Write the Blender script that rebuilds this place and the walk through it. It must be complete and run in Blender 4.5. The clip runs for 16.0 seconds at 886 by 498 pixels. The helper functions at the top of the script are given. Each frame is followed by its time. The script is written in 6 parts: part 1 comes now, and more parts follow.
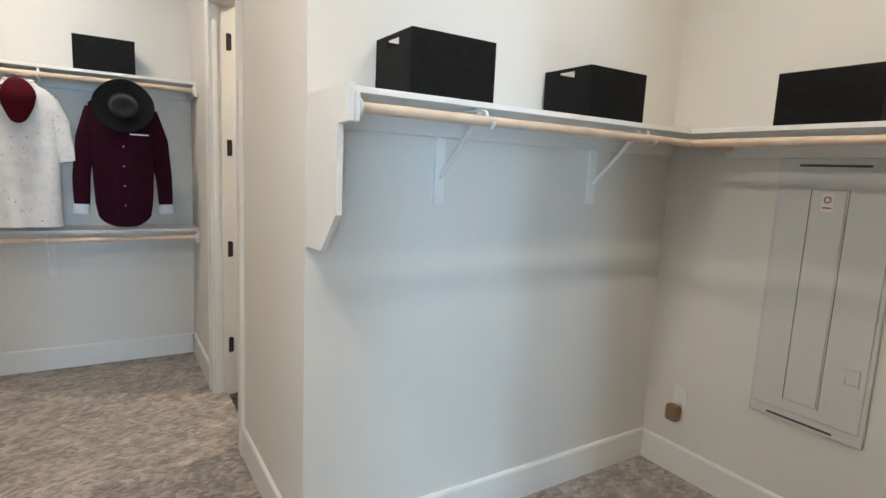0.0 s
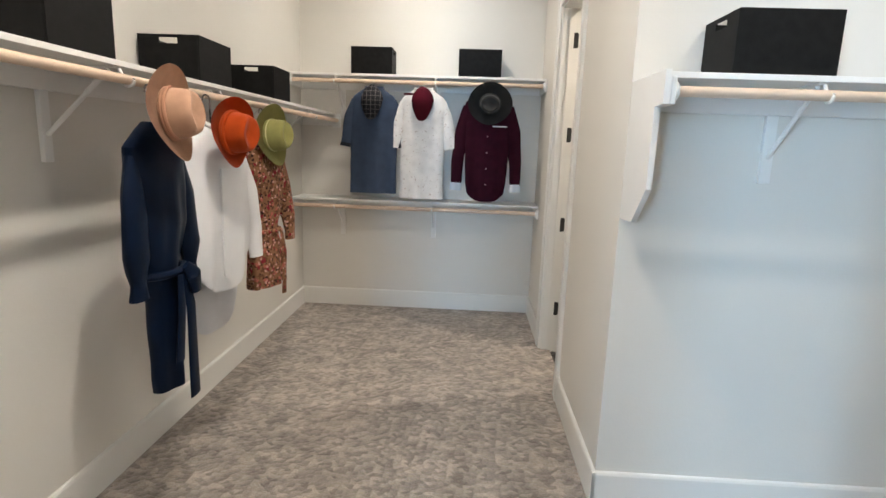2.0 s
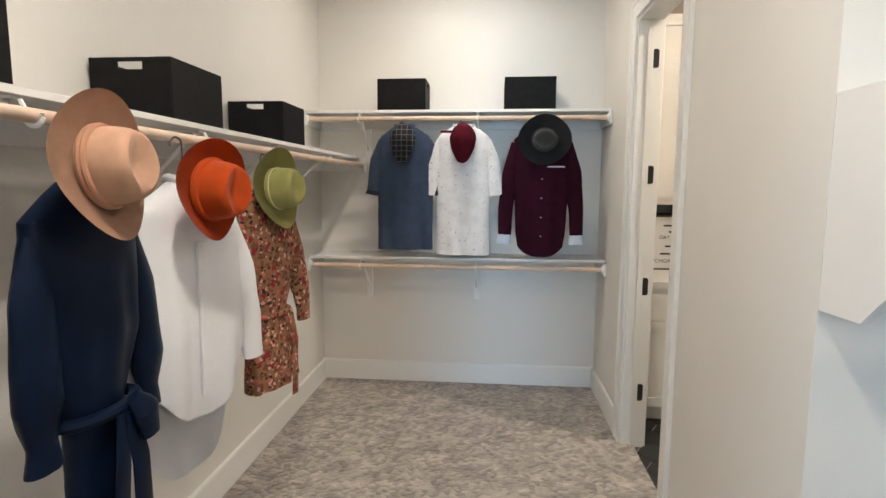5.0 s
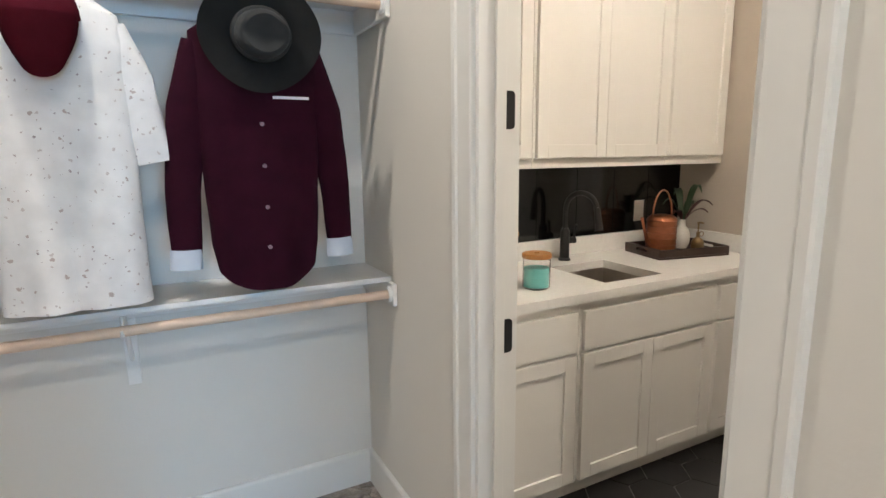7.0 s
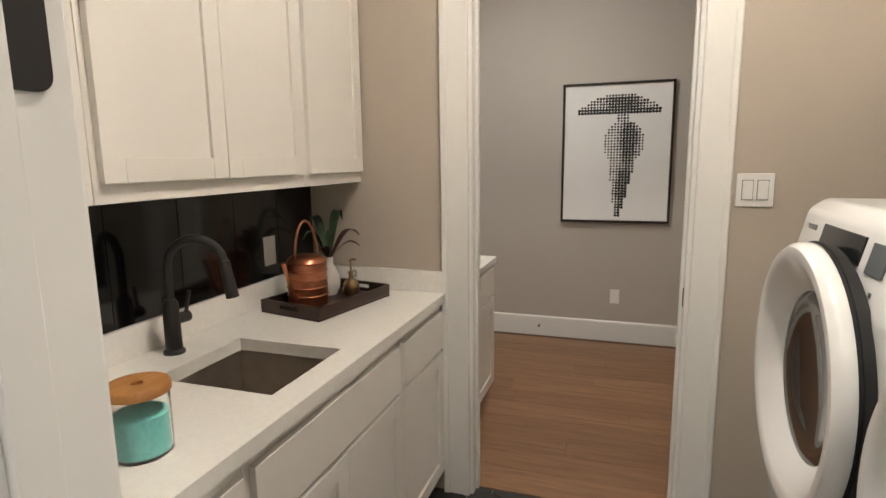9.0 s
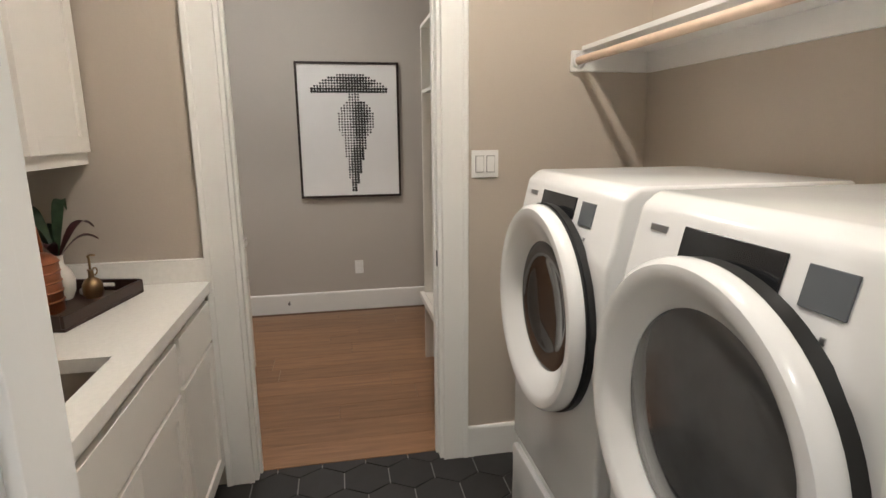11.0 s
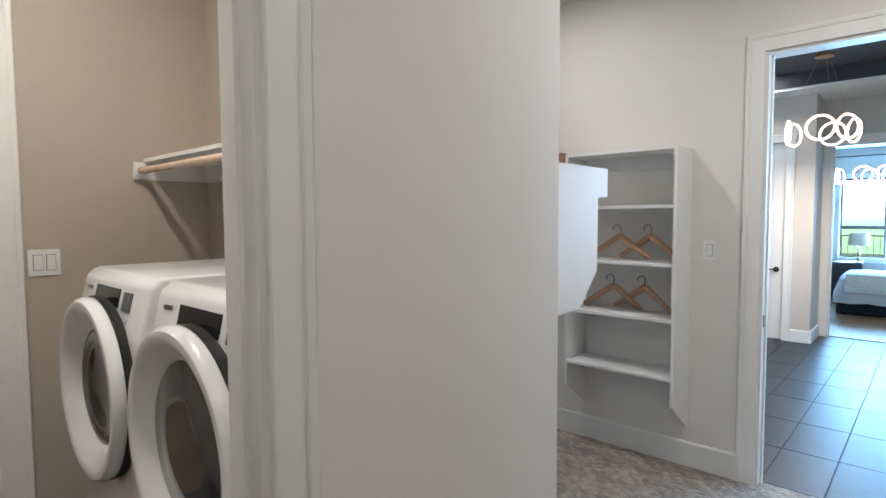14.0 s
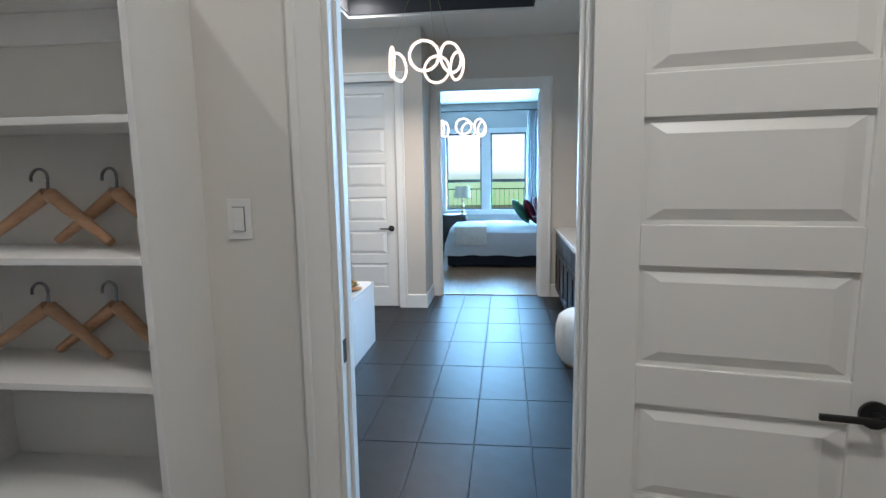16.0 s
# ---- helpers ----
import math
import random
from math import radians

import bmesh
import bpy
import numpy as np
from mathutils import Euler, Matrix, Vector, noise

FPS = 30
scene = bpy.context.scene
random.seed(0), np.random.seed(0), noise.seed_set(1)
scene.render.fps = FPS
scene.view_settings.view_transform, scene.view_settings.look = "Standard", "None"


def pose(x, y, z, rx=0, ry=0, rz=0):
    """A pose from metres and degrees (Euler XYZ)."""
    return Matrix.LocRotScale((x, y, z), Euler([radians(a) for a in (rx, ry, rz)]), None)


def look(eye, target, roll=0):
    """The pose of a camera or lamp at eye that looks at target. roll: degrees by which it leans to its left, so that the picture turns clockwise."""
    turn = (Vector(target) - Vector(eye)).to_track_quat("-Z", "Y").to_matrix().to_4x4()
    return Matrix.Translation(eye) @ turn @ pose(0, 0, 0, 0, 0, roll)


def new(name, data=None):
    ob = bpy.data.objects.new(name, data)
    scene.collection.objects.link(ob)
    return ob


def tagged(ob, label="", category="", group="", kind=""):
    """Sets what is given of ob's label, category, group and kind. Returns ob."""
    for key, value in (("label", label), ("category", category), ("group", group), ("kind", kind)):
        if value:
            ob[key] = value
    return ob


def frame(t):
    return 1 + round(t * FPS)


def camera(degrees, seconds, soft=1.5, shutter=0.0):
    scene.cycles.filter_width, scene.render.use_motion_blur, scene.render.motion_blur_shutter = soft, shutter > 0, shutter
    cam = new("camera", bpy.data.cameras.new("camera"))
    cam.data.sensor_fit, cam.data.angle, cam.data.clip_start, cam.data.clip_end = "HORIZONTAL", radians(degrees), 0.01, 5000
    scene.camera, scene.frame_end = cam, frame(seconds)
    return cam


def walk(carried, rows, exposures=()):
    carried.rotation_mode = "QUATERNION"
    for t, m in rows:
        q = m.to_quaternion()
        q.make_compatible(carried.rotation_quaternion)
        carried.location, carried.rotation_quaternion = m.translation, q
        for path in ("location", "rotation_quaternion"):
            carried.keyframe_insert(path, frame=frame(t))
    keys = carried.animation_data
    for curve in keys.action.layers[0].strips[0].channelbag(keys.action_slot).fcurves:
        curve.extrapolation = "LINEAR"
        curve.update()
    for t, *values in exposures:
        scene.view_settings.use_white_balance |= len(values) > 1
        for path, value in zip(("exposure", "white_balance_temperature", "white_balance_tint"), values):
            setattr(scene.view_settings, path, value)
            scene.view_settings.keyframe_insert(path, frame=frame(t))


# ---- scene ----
cam = camera(78.4, 16.0)
PATH = [
    (0, (0.206, 0.234, 1.496), (1.261, 1.909, 1.212), 2.7),
    (0.5, (0.171, 0.149, 1.477), (0.901, 1.962, 1.052), 2.7),
    (1, (0.183, 0.054, 1.46), (0.57, 1.95, 0.954), 2.9),
    (1.5, (0.18, -0.049, 1.448), (0.289, 1.888, 0.963), 2.3),
    (2, (0.201, -0.081, 1.472), (0.114, 1.882, 1.099), 2.0),
    (2.5, (0.211, -0.089, 1.515), (0.012, 1.889, 1.292), 1.8),
    (3, (0.2, -0.076, 1.555), (-0.053, 1.905, 1.459), 1.5),
    (3.2, (0.191, -0.068, 1.571), (-0.072, 1.914, 1.503), 1.4),
    (5.3, (-0.041, 0.934, 1.493), (-0.176, 2.911, 1.229), -0.2),
    (5.5, (-0.068, 1.123, 1.483), (-0.129, 3.102, 1.205), -0.3),
    (6, (-0.073, 1.637, 1.487), (0.12, 3.606, 1.195), -0.8),
    (6.5, (-0.095, 2.138, 1.504), (0.453, 4.032, 1.166), -1.2),
    (7, (0.021, 2.582, 1.47), (0.938, 4.324, 1.114), -0.6),
    (7.5, (0.166, 2.963, 1.458), (1.45, 4.447, 1.073), -0.6),
    (8, (0.315, 3.194, 1.454), (1.857, 4.404, 1.059), -0.4),
    (8.5, (0.479, 3.343, 1.436), (2.212, 4.276, 1.08), -0.3),
    (9, (0.607, 3.438, 1.476), (2.48, 4.061, 1.154), -0.7),
    (9.5, (0.702, 3.548, 1.507), (2.657, 3.831, 1.193), -0.9),
    (10, (0.72, 3.586, 1.502), (2.692, 3.58, 1.163), -1.1),
    (10.2, (0.697, 3.59, 1.5), (2.662, 3.481, 1.14), -1.0),
    (12.3, (0.165, 3.695, 1.48), (2.05, 3.097, 1.181), -0.4),
    (12.5, (0.127, 3.708, 1.505), (2.003, 3.059, 1.262), -0.4),
    (13, (0.005, 3.731, 1.571), (1.814, 2.888, 1.437), -0.5),
    (13.5, (-0.071, 3.686, 1.58), (1.576, 2.554, 1.493), -0.6),
    (14, (-0.134, 3.579, 1.55), (1.212, 2.104, 1.433), -0.3),
    (14.5, (-0.134, 3.241, 1.487), (0.829, 1.497, 1.312), -0.1),
    (15, (-0.079, 2.787, 1.46), (0.521, 0.892, 1.236), 0.3),
    (15.5, (0.031, 2.229, 1.478), (0.367, 0.275, 1.213), -0.1),
    (16, (0.111, 1.606, 1.464), (0.338, -0.362, 1.19), -0.9),
]
walk(cam, [(t, look(eye, target, roll)) for t, eye, target, roll in PATH], [(0.0, -0.12, 6800, 10), (1.0, 0.17, 6600, 10), (2.5, -0.02, 6750, 10), (5.5, 0.09, 6650, 10), (7.0, 0.17, 6450, 10), (8.0, 0.17, 6400, 10), (9.0, 0.03, 6400, 10), (10.0, 0.05, 6250, 10), (12.5, 0.02, 6150, 10), (13.5, -0.38, 6100, 10), (14.0, -0.45, 6000, 10), (14.5, -0.74, 5900, 10), (15.0, -0.88, 5850, 10), (16.0, -0.98, 6050, 10)])

# ---- world and lights ----
world = bpy.data.worlds.new("sky")
scene.world = world
world.use_nodes = True
wn = world.node_tree.nodes
sky = wn.new("ShaderNodeTexSky")
sky.sky_type = 'NISHITA'
sky.sun_disc = False
sky.sun_elevation = radians(48)
sky.sun_rotation = radians(60)
world.node_tree.links.new(sky.outputs[0], wn["Background"].inputs[0])
wn["Background"].inputs[1].default_value = 0.12
sun_data = bpy.data.lights.new("sun", 'SUN')
sun_data.energy, sun_data.angle, sun_data.color = 3.0, radians(0.5), (1.0, 0.96, 0.9)
sun = new("sun", sun_data)
sun.matrix_basis = look((0, 0, 0), (-0.58, -0.33, -0.74))


def lamp(name, loc, watts, size, color, down=True, sizes=None, target=None):
    data = bpy.data.lights.new(name, 'AREA')
    data.energy, data.color = watts, color
    if sizes:
        data.shape, data.size, data.size_y = 'RECTANGLE', sizes[0], sizes[1]
    else:
        data.shape, data.size = 'DISK', size
    ob = new(name, data)
    ob.matrix_basis = look(loc, target) if target else pose(*loc)
    return ob


WARM = (1.0, 0.90, 0.77)
SOFT = (1.0, 0.94, 0.86)
CEIL = 3.03
CANS = [(-0.25, 3.92), (-0.22, 1.35), (1.70, 0.98)]
LAUNDRY_CANS = [(1.75, 3.35)]
# unseen hall cans, added to brighten the hall
HALL_FILL_CANS = [(3.95, 4.0), (3.95, 6.3)]
# the second is the tray's can; the first and third are unseen fill lamps
BATH_CAN_AND_FILLS = [(0.75, -0.45), (1.50, -3.70), (2.35, -3.2)]
BED_CANS = [(-0.21, -7.82)]
for (x, y), watts in zip(CANS, (17, 34, 14)):
    lamp("can_light", (x, y, CEIL - 0.012), watts, 0.10, SOFT)
for x, y in LAUNDRY_CANS:
    lamp("can_light", (x, y, CEIL - 0.012), 34, 0.10, WARM)
# fill light for the hall, from the added cans
for x, y in HALL_FILL_CANS:
    lamp("can_light", (x, y, CEIL - 0.012), 23, 0.10, SOFT)
# one real can and two added fills without a fitting
for x, y in BATH_CAN_AND_FILLS:
    lamp("can_light", (x, y, 2.985 if x != 1.50 else 3.175), 9, 0.13, SOFT)
# sky light that comes in by the windows of the bedroom
lamp("bedroom_window_light", (0.48, -8.97, 1.49), 600, 0, (0.30, 0.63, 1.0), sizes=(1.52, 1.4), target=(0.48, 0, 1.3))
# unseen strips in an added west opening, which light the alcove wall blue
for y, watts in ((-2.62, 85), (-1.75, 85)):
    lamp("bath_window_light", (-1.09, y, 1.70), watts, 0, (0.42, 0.70, 1.0), sizes=(0.26, 1.2), target=(1.1, -0.4, 1.1))


# ---- materials ----
def material(name, color, rough=0.6, metal=0.0, vary=0.05, scale=8.0, bump=0.0, bump_scale=120.0, coat=0.0, sheen=0.0, emit=None, rnd=0.0, island=False, spec=0.5):
    m = bpy.data.materials.new(name)
    m.use_nodes = True
    n, l = m.node_tree.nodes, m.node_tree.links
    b = n["Principled BSDF"]
    b.inputs["Roughness"].default_value = rough
    b.inputs["Metallic"].default_value = metal
    b.inputs["Coat Weight"].default_value = coat
    b.inputs["Specular IOR Level"].default_value = spec
    b.inputs["Sheen Weight"].default_value = sheen
    tc = n.new("ShaderNodeTexCoord")
    ns = n.new("ShaderNodeTexNoise")
    ns.inputs["Scale"].default_value = scale
    ns.inputs["Detail"].default_value = 6
    l.new(tc.outputs["Object"], ns.inputs["Vector"])
    ramp = n.new("ShaderNodeMapRange")
    ramp.inputs["From Min"].default_value, ramp.inputs["From Max"].default_value = 0.3, 0.7
    ramp.inputs["To Min"].default_value, ramp.inputs["To Max"].default_value = 1 - vary, 1 + vary
    l.new(ns.outputs["Fac"], ramp.inputs["Value"])
    mul = n.new("ShaderNodeVectorMath")
    mul.operation = 'SCALE'
    mul.inputs[0].default_value = color
    l.new(ramp.outputs[0], mul.inputs["Scale"])
    out = mul.outputs[0]
    if rnd:
        src = n.new("ShaderNodeNewGeometry").outputs["Random Per Island"] if island else n.new("ShaderNodeObjectInfo").outputs["Random"]
        r2 = n.new("ShaderNodeMapRange")
        r2.inputs["To Min"].default_value, r2.inputs["To Max"].default_value = 1 - rnd, 1 + rnd
        l.new(src, r2.inputs["Value"])
        m2 = n.new("ShaderNodeVectorMath")
        m2.operation = 'SCALE'
        l.new(out, m2.inputs[0])
        l.new(r2.outputs[0], m2.inputs["Scale"])
        out = m2.outputs[0]
    l.new(out, b.inputs["Base Color"])
    if bump:
        bn = n.new("ShaderNodeTexNoise")
        bn.inputs["Scale"].default_value = bump_scale
        bn.inputs["Detail"].default_value = 4
        l.new(tc.outputs["Object"], bn.inputs["Vector"])
        bp = n.new("ShaderNodeBump")
        bp.inputs["Strength"].default_value = bump
        bp.inputs["Distance"].default_value = 0.004
        l.new(bn.outputs["Fac"], bp.inputs["Height"])
        l.new(bp.outputs[0], b.inputs["Normal"])
    if emit:
        b.inputs["Emission Color"].default_value = (*emit[0], 1)
        b.inputs["Emission Strength"].default_value = emit[1]
    return m


M_WALL = material("warm_white_wall_paint", (0.72, 0.695, 0.65), 0.75, vary=0.012, scale=2.5, bump=0.10, bump_scale=90)
M_HALLGREY = material("warm_grey_wall_paint", (0.475, 0.44, 0.395), 0.75, vary=0.015, scale=2.5, bump=0.10, bump_scale=90)
M_BEIGE = material("greige_wall_paint", (0.47, 0.41, 0.34), 0.75, vary=0.015, scale=2.5, bump=0.10, bump_scale=90)
M_CEIL = material("ceiling_paint", (0.74, 0.72, 0.68), 0.85, vary=0.01, bump=0.15, bump_scale=70)
M_TRIM = material("white_trim_paint", (0.78, 0.77, 0.74), 0.38, vary=0.012, scale=5, bump=0.02)
M_SHELF = material("white_shelf_paint", (0.80, 0.79, 0.77), 0.42, vary=0.015, scale=6)
M_CAB = material("off_white_cabinet_paint", (0.76, 0.73, 0.68), 0.4, vary=0.015, scale=4)
M_DARKCEIL = material("charcoal_ceiling_paint", (0.05, 0.05, 0.056), 0.8, vary=0.03)
M_BLACK = material("black_powder_coat", (0.012, 0.011, 0.011), 0.45, vary=0.2)
M_BIN = material("black_bonded_leather", (0.008, 0.0078, 0.008), 0.6, vary=0.25, scale=30, bump=0.25, bump_scale=300, spec=0.12)
M_LENS = material("lamp_lens", (1, 1, 1), 0.4, emit=((1.0, 0.93, 0.82), 14))
M_RING = material("led_ring", (1, 1, 1), 0.4, emit=((1.0, 0.70, 0.50), 4.2))


# ---- building helpers ----
def add_box(bm, x0, x1, y0, y1, z0, z1, bevel=0.0, m=None):
    r = bmesh.ops.create_cube(bm, size=1.0)
    vs = r["verts"]
    for v in vs:
        v.co = Vector((x0 + (v.co.x + 0.5) * (x1 - x0), y0 + (v.co.y + 0.5) * (y1 - y0), z0 + (v.co.z + 0.5) * (z1 - z0)))
    if bevel:
        es = list({e for v in vs for e in v.link_edges})
        g = bmesh.ops.bevel(bm, geom=es, offset=bevel, segments=2, affect='EDGES', profile=0.5)
        vs = list({v for f in g["faces"] for v in f.verts} | {v for v in vs if v.is_valid})
    if m is not None:
        bmesh.ops.transform(bm, matrix=m, verts=[v for v in vs if v.is_valid])
    return vs


def add_cyl(bm, p0, p1, r0, r1=None, seg=20, caps=True):
    r1 = r0 if r1 is None else r1
    d = Vector(p1) - Vector(p0)
    m = Matrix.Translation((Vector(p0) + Vector(p1)) / 2) @ d.to_track_quat("Z", "Y").to_matrix().to_4x4()
    return bmesh.ops.create_cone(bm, cap_ends=caps, segments=seg, radius1=r0, radius2=r1, depth=d.length, matrix=m)["verts"]


def add_lathe(bm, profile, seg=28, m=None):
    """Turns a list of (radius, height) round the z axis."""
    rings = []
    for r, z in profile:
        if r < 1e-5:
            rings.append([bm.verts.new((0, 0, z))])
        else:
            rings.append([bm.verts.new((r * math.cos(2 * math.pi * i / seg), r * math.sin(2 * math.pi * i / seg), z)) for i in range(seg)])
    for a, b in zip(rings, rings[1:]):
        for i in range(seg):
            j = (i + 1) % seg
            q = [a[i % len(a)], a[j % len(a)], b[j % len(b)], b[i % len(b)]]
            q = list(dict.fromkeys(q))
            if len(q) > 2:
                bm.faces.new(q)
    if m is not None:
        bmesh.ops.transform(bm, matrix=m, verts=[v for r in rings for v in r])


def add_tube(bm, pts, radius, seg=10, closed=False):
    """A round tube along points; radius may be a list."""
    pts = [Vector(p) for p in pts]
    n = len(pts)
    rings = []
    up = Vector((0, 0, 1))
    for i, p in enumerate(pts):
        a = pts[(i - 1) % n] if closed or i > 0 else p
        b = pts[(i + 1) % n] if closed or i < n - 1 else p
        t = (b - a).normalized()
        s = t.cross(up)
        if s.length < 0.05:
            s = t.cross(Vector((0, 1, 0)))
        s.normalize()
        w = s.cross(t)
        r = radius[i] if isinstance(radius, (list, tuple)) else radius
        rings.append([bm.verts.new(p + r * (math.cos(2 * math.pi * k / seg) * s + math.sin(2 * math.pi * k / seg) * w)) for k in range(seg)])
    last = n if closed else n - 1
    for i in range(last):
        a, b = rings[i], rings[(i + 1) % n]
        for k in range(seg):
            bm.faces.new([a[k], a[(k + 1) % seg], b[(k + 1) % seg], b[k]])
    if not closed:
        bm.faces.new(rings[0][::-1])
        bm.faces.new(rings[-1])


def add_prism(bm, outline, x0, x1, m=None):
    """An outline of (y, z), pushed from x0 to x1."""
    a = [bm.verts.new((x0, y, z)) for y, z in outline]
    b = [bm.verts.new((x1, y, z)) for y, z in outline]
    bm.faces.new(a)
    bm.faces.new(b[::-1])
    k = len(a)
    for i in range(k):
        bm.faces.new([a[i], b[i], b[(i + 1) % k], a[(i + 1) % k]])
    if m is not None:
        bmesh.ops.transform(bm, matrix=m, verts=a + b)


def part(name, bm, mat, parent=None, label="", smooth=False, kind=""):
    bmesh.ops.recalc_face_normals(bm, faces=bm.faces[:])
    me = bpy.data.meshes.new(name)
    bm.to_mesh(me)
    bm.free()
    me.materials.append(mat)
    if smooth:
        for p in me.polygons:
            p.use_smooth = True
        me.set_sharp_from_angle(angle=radians(40))
    ob = new(name, me)
    ob.parent = parent
    if label or kind:
        tagged(ob, label=label, kind=kind)
    return ob


def box_part(name, mat, parent, x0, x1, y0, y1, z0, z1, bevel=0.002, label=""):
    bm = bmesh.new()
    add_box(bm, x0, x1, y0, y1, z0, z1, bevel)
    return part(name, bm, mat, parent, label)


def thing(name, m, label, category, group=""):
    ob = new(name)
    ob.empty_display_size = 0.1
    ob.matrix_basis = m
    return tagged(ob, label, category, group)


def structure(name, bm, mat, label, smooth=False):
    return tagged(part(name, bm, mat, None, smooth=smooth), label, "", kind="structure")


def wall_boxes(bm, axis, u0, u1, w0, w1, z0, z1, holes=()):
    """A wall along axis from u0 to u1, w0 to w1 thick, with openings (u0, u1, z0, z1) through it."""
    def put(a, b, c, d):
        if b - a > 1e-4 and d - c > 1e-4:
            if axis == "x":
                add_box(bm, a, b, w0, w1, c, d)
            else:
                add_box(bm, w0, w1, a, b, c, d)
    u = u0
    for h0, h1, c, d in sorted(holes):
        put(u, h0, z0, z1)
        put(h0, h1, z0, c)
        put(h0, h1, d, z1)
        u = h1
    put(u, u1, z0, z1)


# ---- plan ----
XW, XB, XE = -1.295, 0.78, 2.68        # closet: west wall, block face, alcove's east wall
YS, YB, YN = 0.125, 2.02, 4.735         # south wall, block's south face, north wall
T = 0.13
LX, LY0, LY1 = 2.775, 2.26, 4.80         # laundry: east wall, south and north walls
LD0, LD1, DH = 3.062, 3.835, 2.42         # closet door to the laundry
ED0, ED1, EDH = 3.19, 4.045, 2.48        # laundry door to the hall
BD0, BD1, BDH = -0.115, 0.60, 2.45      # closet door to the bath
HX = 5.15                               # hall east wall
ZF = -0.018                             # hard floors lie a little under the carpet

for nm, ax, u0, u1, w0, w1, hs, mat, lab in [
    ("wall_west", "y", YS - T, YN + T, XW - T, XW, (), M_WALL, "warm white painted closet wall"),
    ("wall_north", "x", XW, XB, YN, YN + T, (), M_WALL, "warm white painted closet wall behind double rods"),
    ("wall_alcove_east", "y", YS, YB + 0.06, XE, XE + T, (), M_WALL, "warm white painted closet wall with electric panel"),
]:
    bm = bmesh.new()
    wall_boxes(bm, ax, u0, u1, w0, w1, -0.1, CEIL, hs)
    structure(nm, bm, mat, lab)
# wall between closet and laundry, closet face and laundry face each with its own paint
bm = bmesh.new()
wall_boxes(bm, "y", YB, YN, XB, XB + T / 2, -0.1, CEIL, [(LD0, LD1, -0.1, DH)])
structure("wall_east", bm, M_WALL, "warm white painted closet wall with a doorway")
bm = bmesh.new()
wall_boxes(bm, "y", LY0, YN, XB + T / 2, XB + T, -0.1, CEIL, [(LD0, LD1, -0.1, DH)])
structure("wall_laundry_west", bm, M_BEIGE, "greige painted laundry wall with a doorway")
bm = bmesh.new()
wall_boxes(bm, "x", XB + T / 2, XE, YB, YB + 0.06, -0.1, CEIL)
structure("wall_alcove_north", bm, M_WALL, "warm white painted alcove wall with shelf")
bm = bmesh.new()
wall_boxes(bm, "x", XB + T / 2, LX, YB + 0.06, LY0, -0.1, CEIL)
structure("wall_laundry_south", bm, M_BEIGE, "greige painted wall behind the washer and dryer")
bm = bmesh.new()
wall_boxes(bm, "x", XB + T, HX + T, LY1, LY1 + T, -0.1, CEIL, [(3.85, HX, -0.1, CEIL)])
structure("wall_laundry_north", bm, M_BEIGE, "greige painted laundry wall behind the counter")
bm = bmesh.new()
wall_boxes(bm, "y", YB + 0.06, LY1, LX, LX + T, -0.1, CEIL, [(ED0, ED1, -0.1, EDH)])
structure("wall_laundry_east", bm, M_BEIGE, "greige painted laundry wall with a doorway to the hall")
bm = bmesh.new()
wall_boxes(bm, "y", 1.6, 9.0, HX, HX + T, -0.1, CEIL)
structure("wall_hall_east", bm, M_HALLGREY, "grey painted hall wall with framed print")
bm = bmesh.new()
wall_boxes(bm, "x", LX + T, HX, 2.58, 2.58 + T, -0.1, CEIL)
wall_boxes(bm, "x", 1.9, HX, 8.9, 8.9 + T, -0.1, CEIL)
wall_boxes(bm, "y", LY1 + T, 8.9, 1.9, 1.9 + T, -0.1, CEIL)
structure("wall_hall_ends", bm, M_HALLGREY, "grey painted walls that close the hall")
# south wall with the doorway to the bath; the closet's face and the bath's face
bm = bmesh.new()
wall_boxes(bm, "x", XW, XE, YS - T / 2, YS, -0.1, CEIL, [(BD0, BD1, -0.1, BDH)])
structure("wall_south", bm, M_WALL, "warm white painted closet wall with doorway and shelf unit")
M_BATHWALL = material("bath_wall_paint", (0.60, 0.55, 0.49), 0.7, vary=0.015, scale=2.5, bump=0.10, bump_scale=90)
bm = bmesh.new()
wall_boxes(bm, "x", -1.10, 2.95, YS - T, YS - T / 2, -0.1, 3.3, [(BD0, BD1, -0.1, BDH)])
structure("wall_bath_north", bm, M_BATHWALL, "light beige painted bath wall with a doorway")

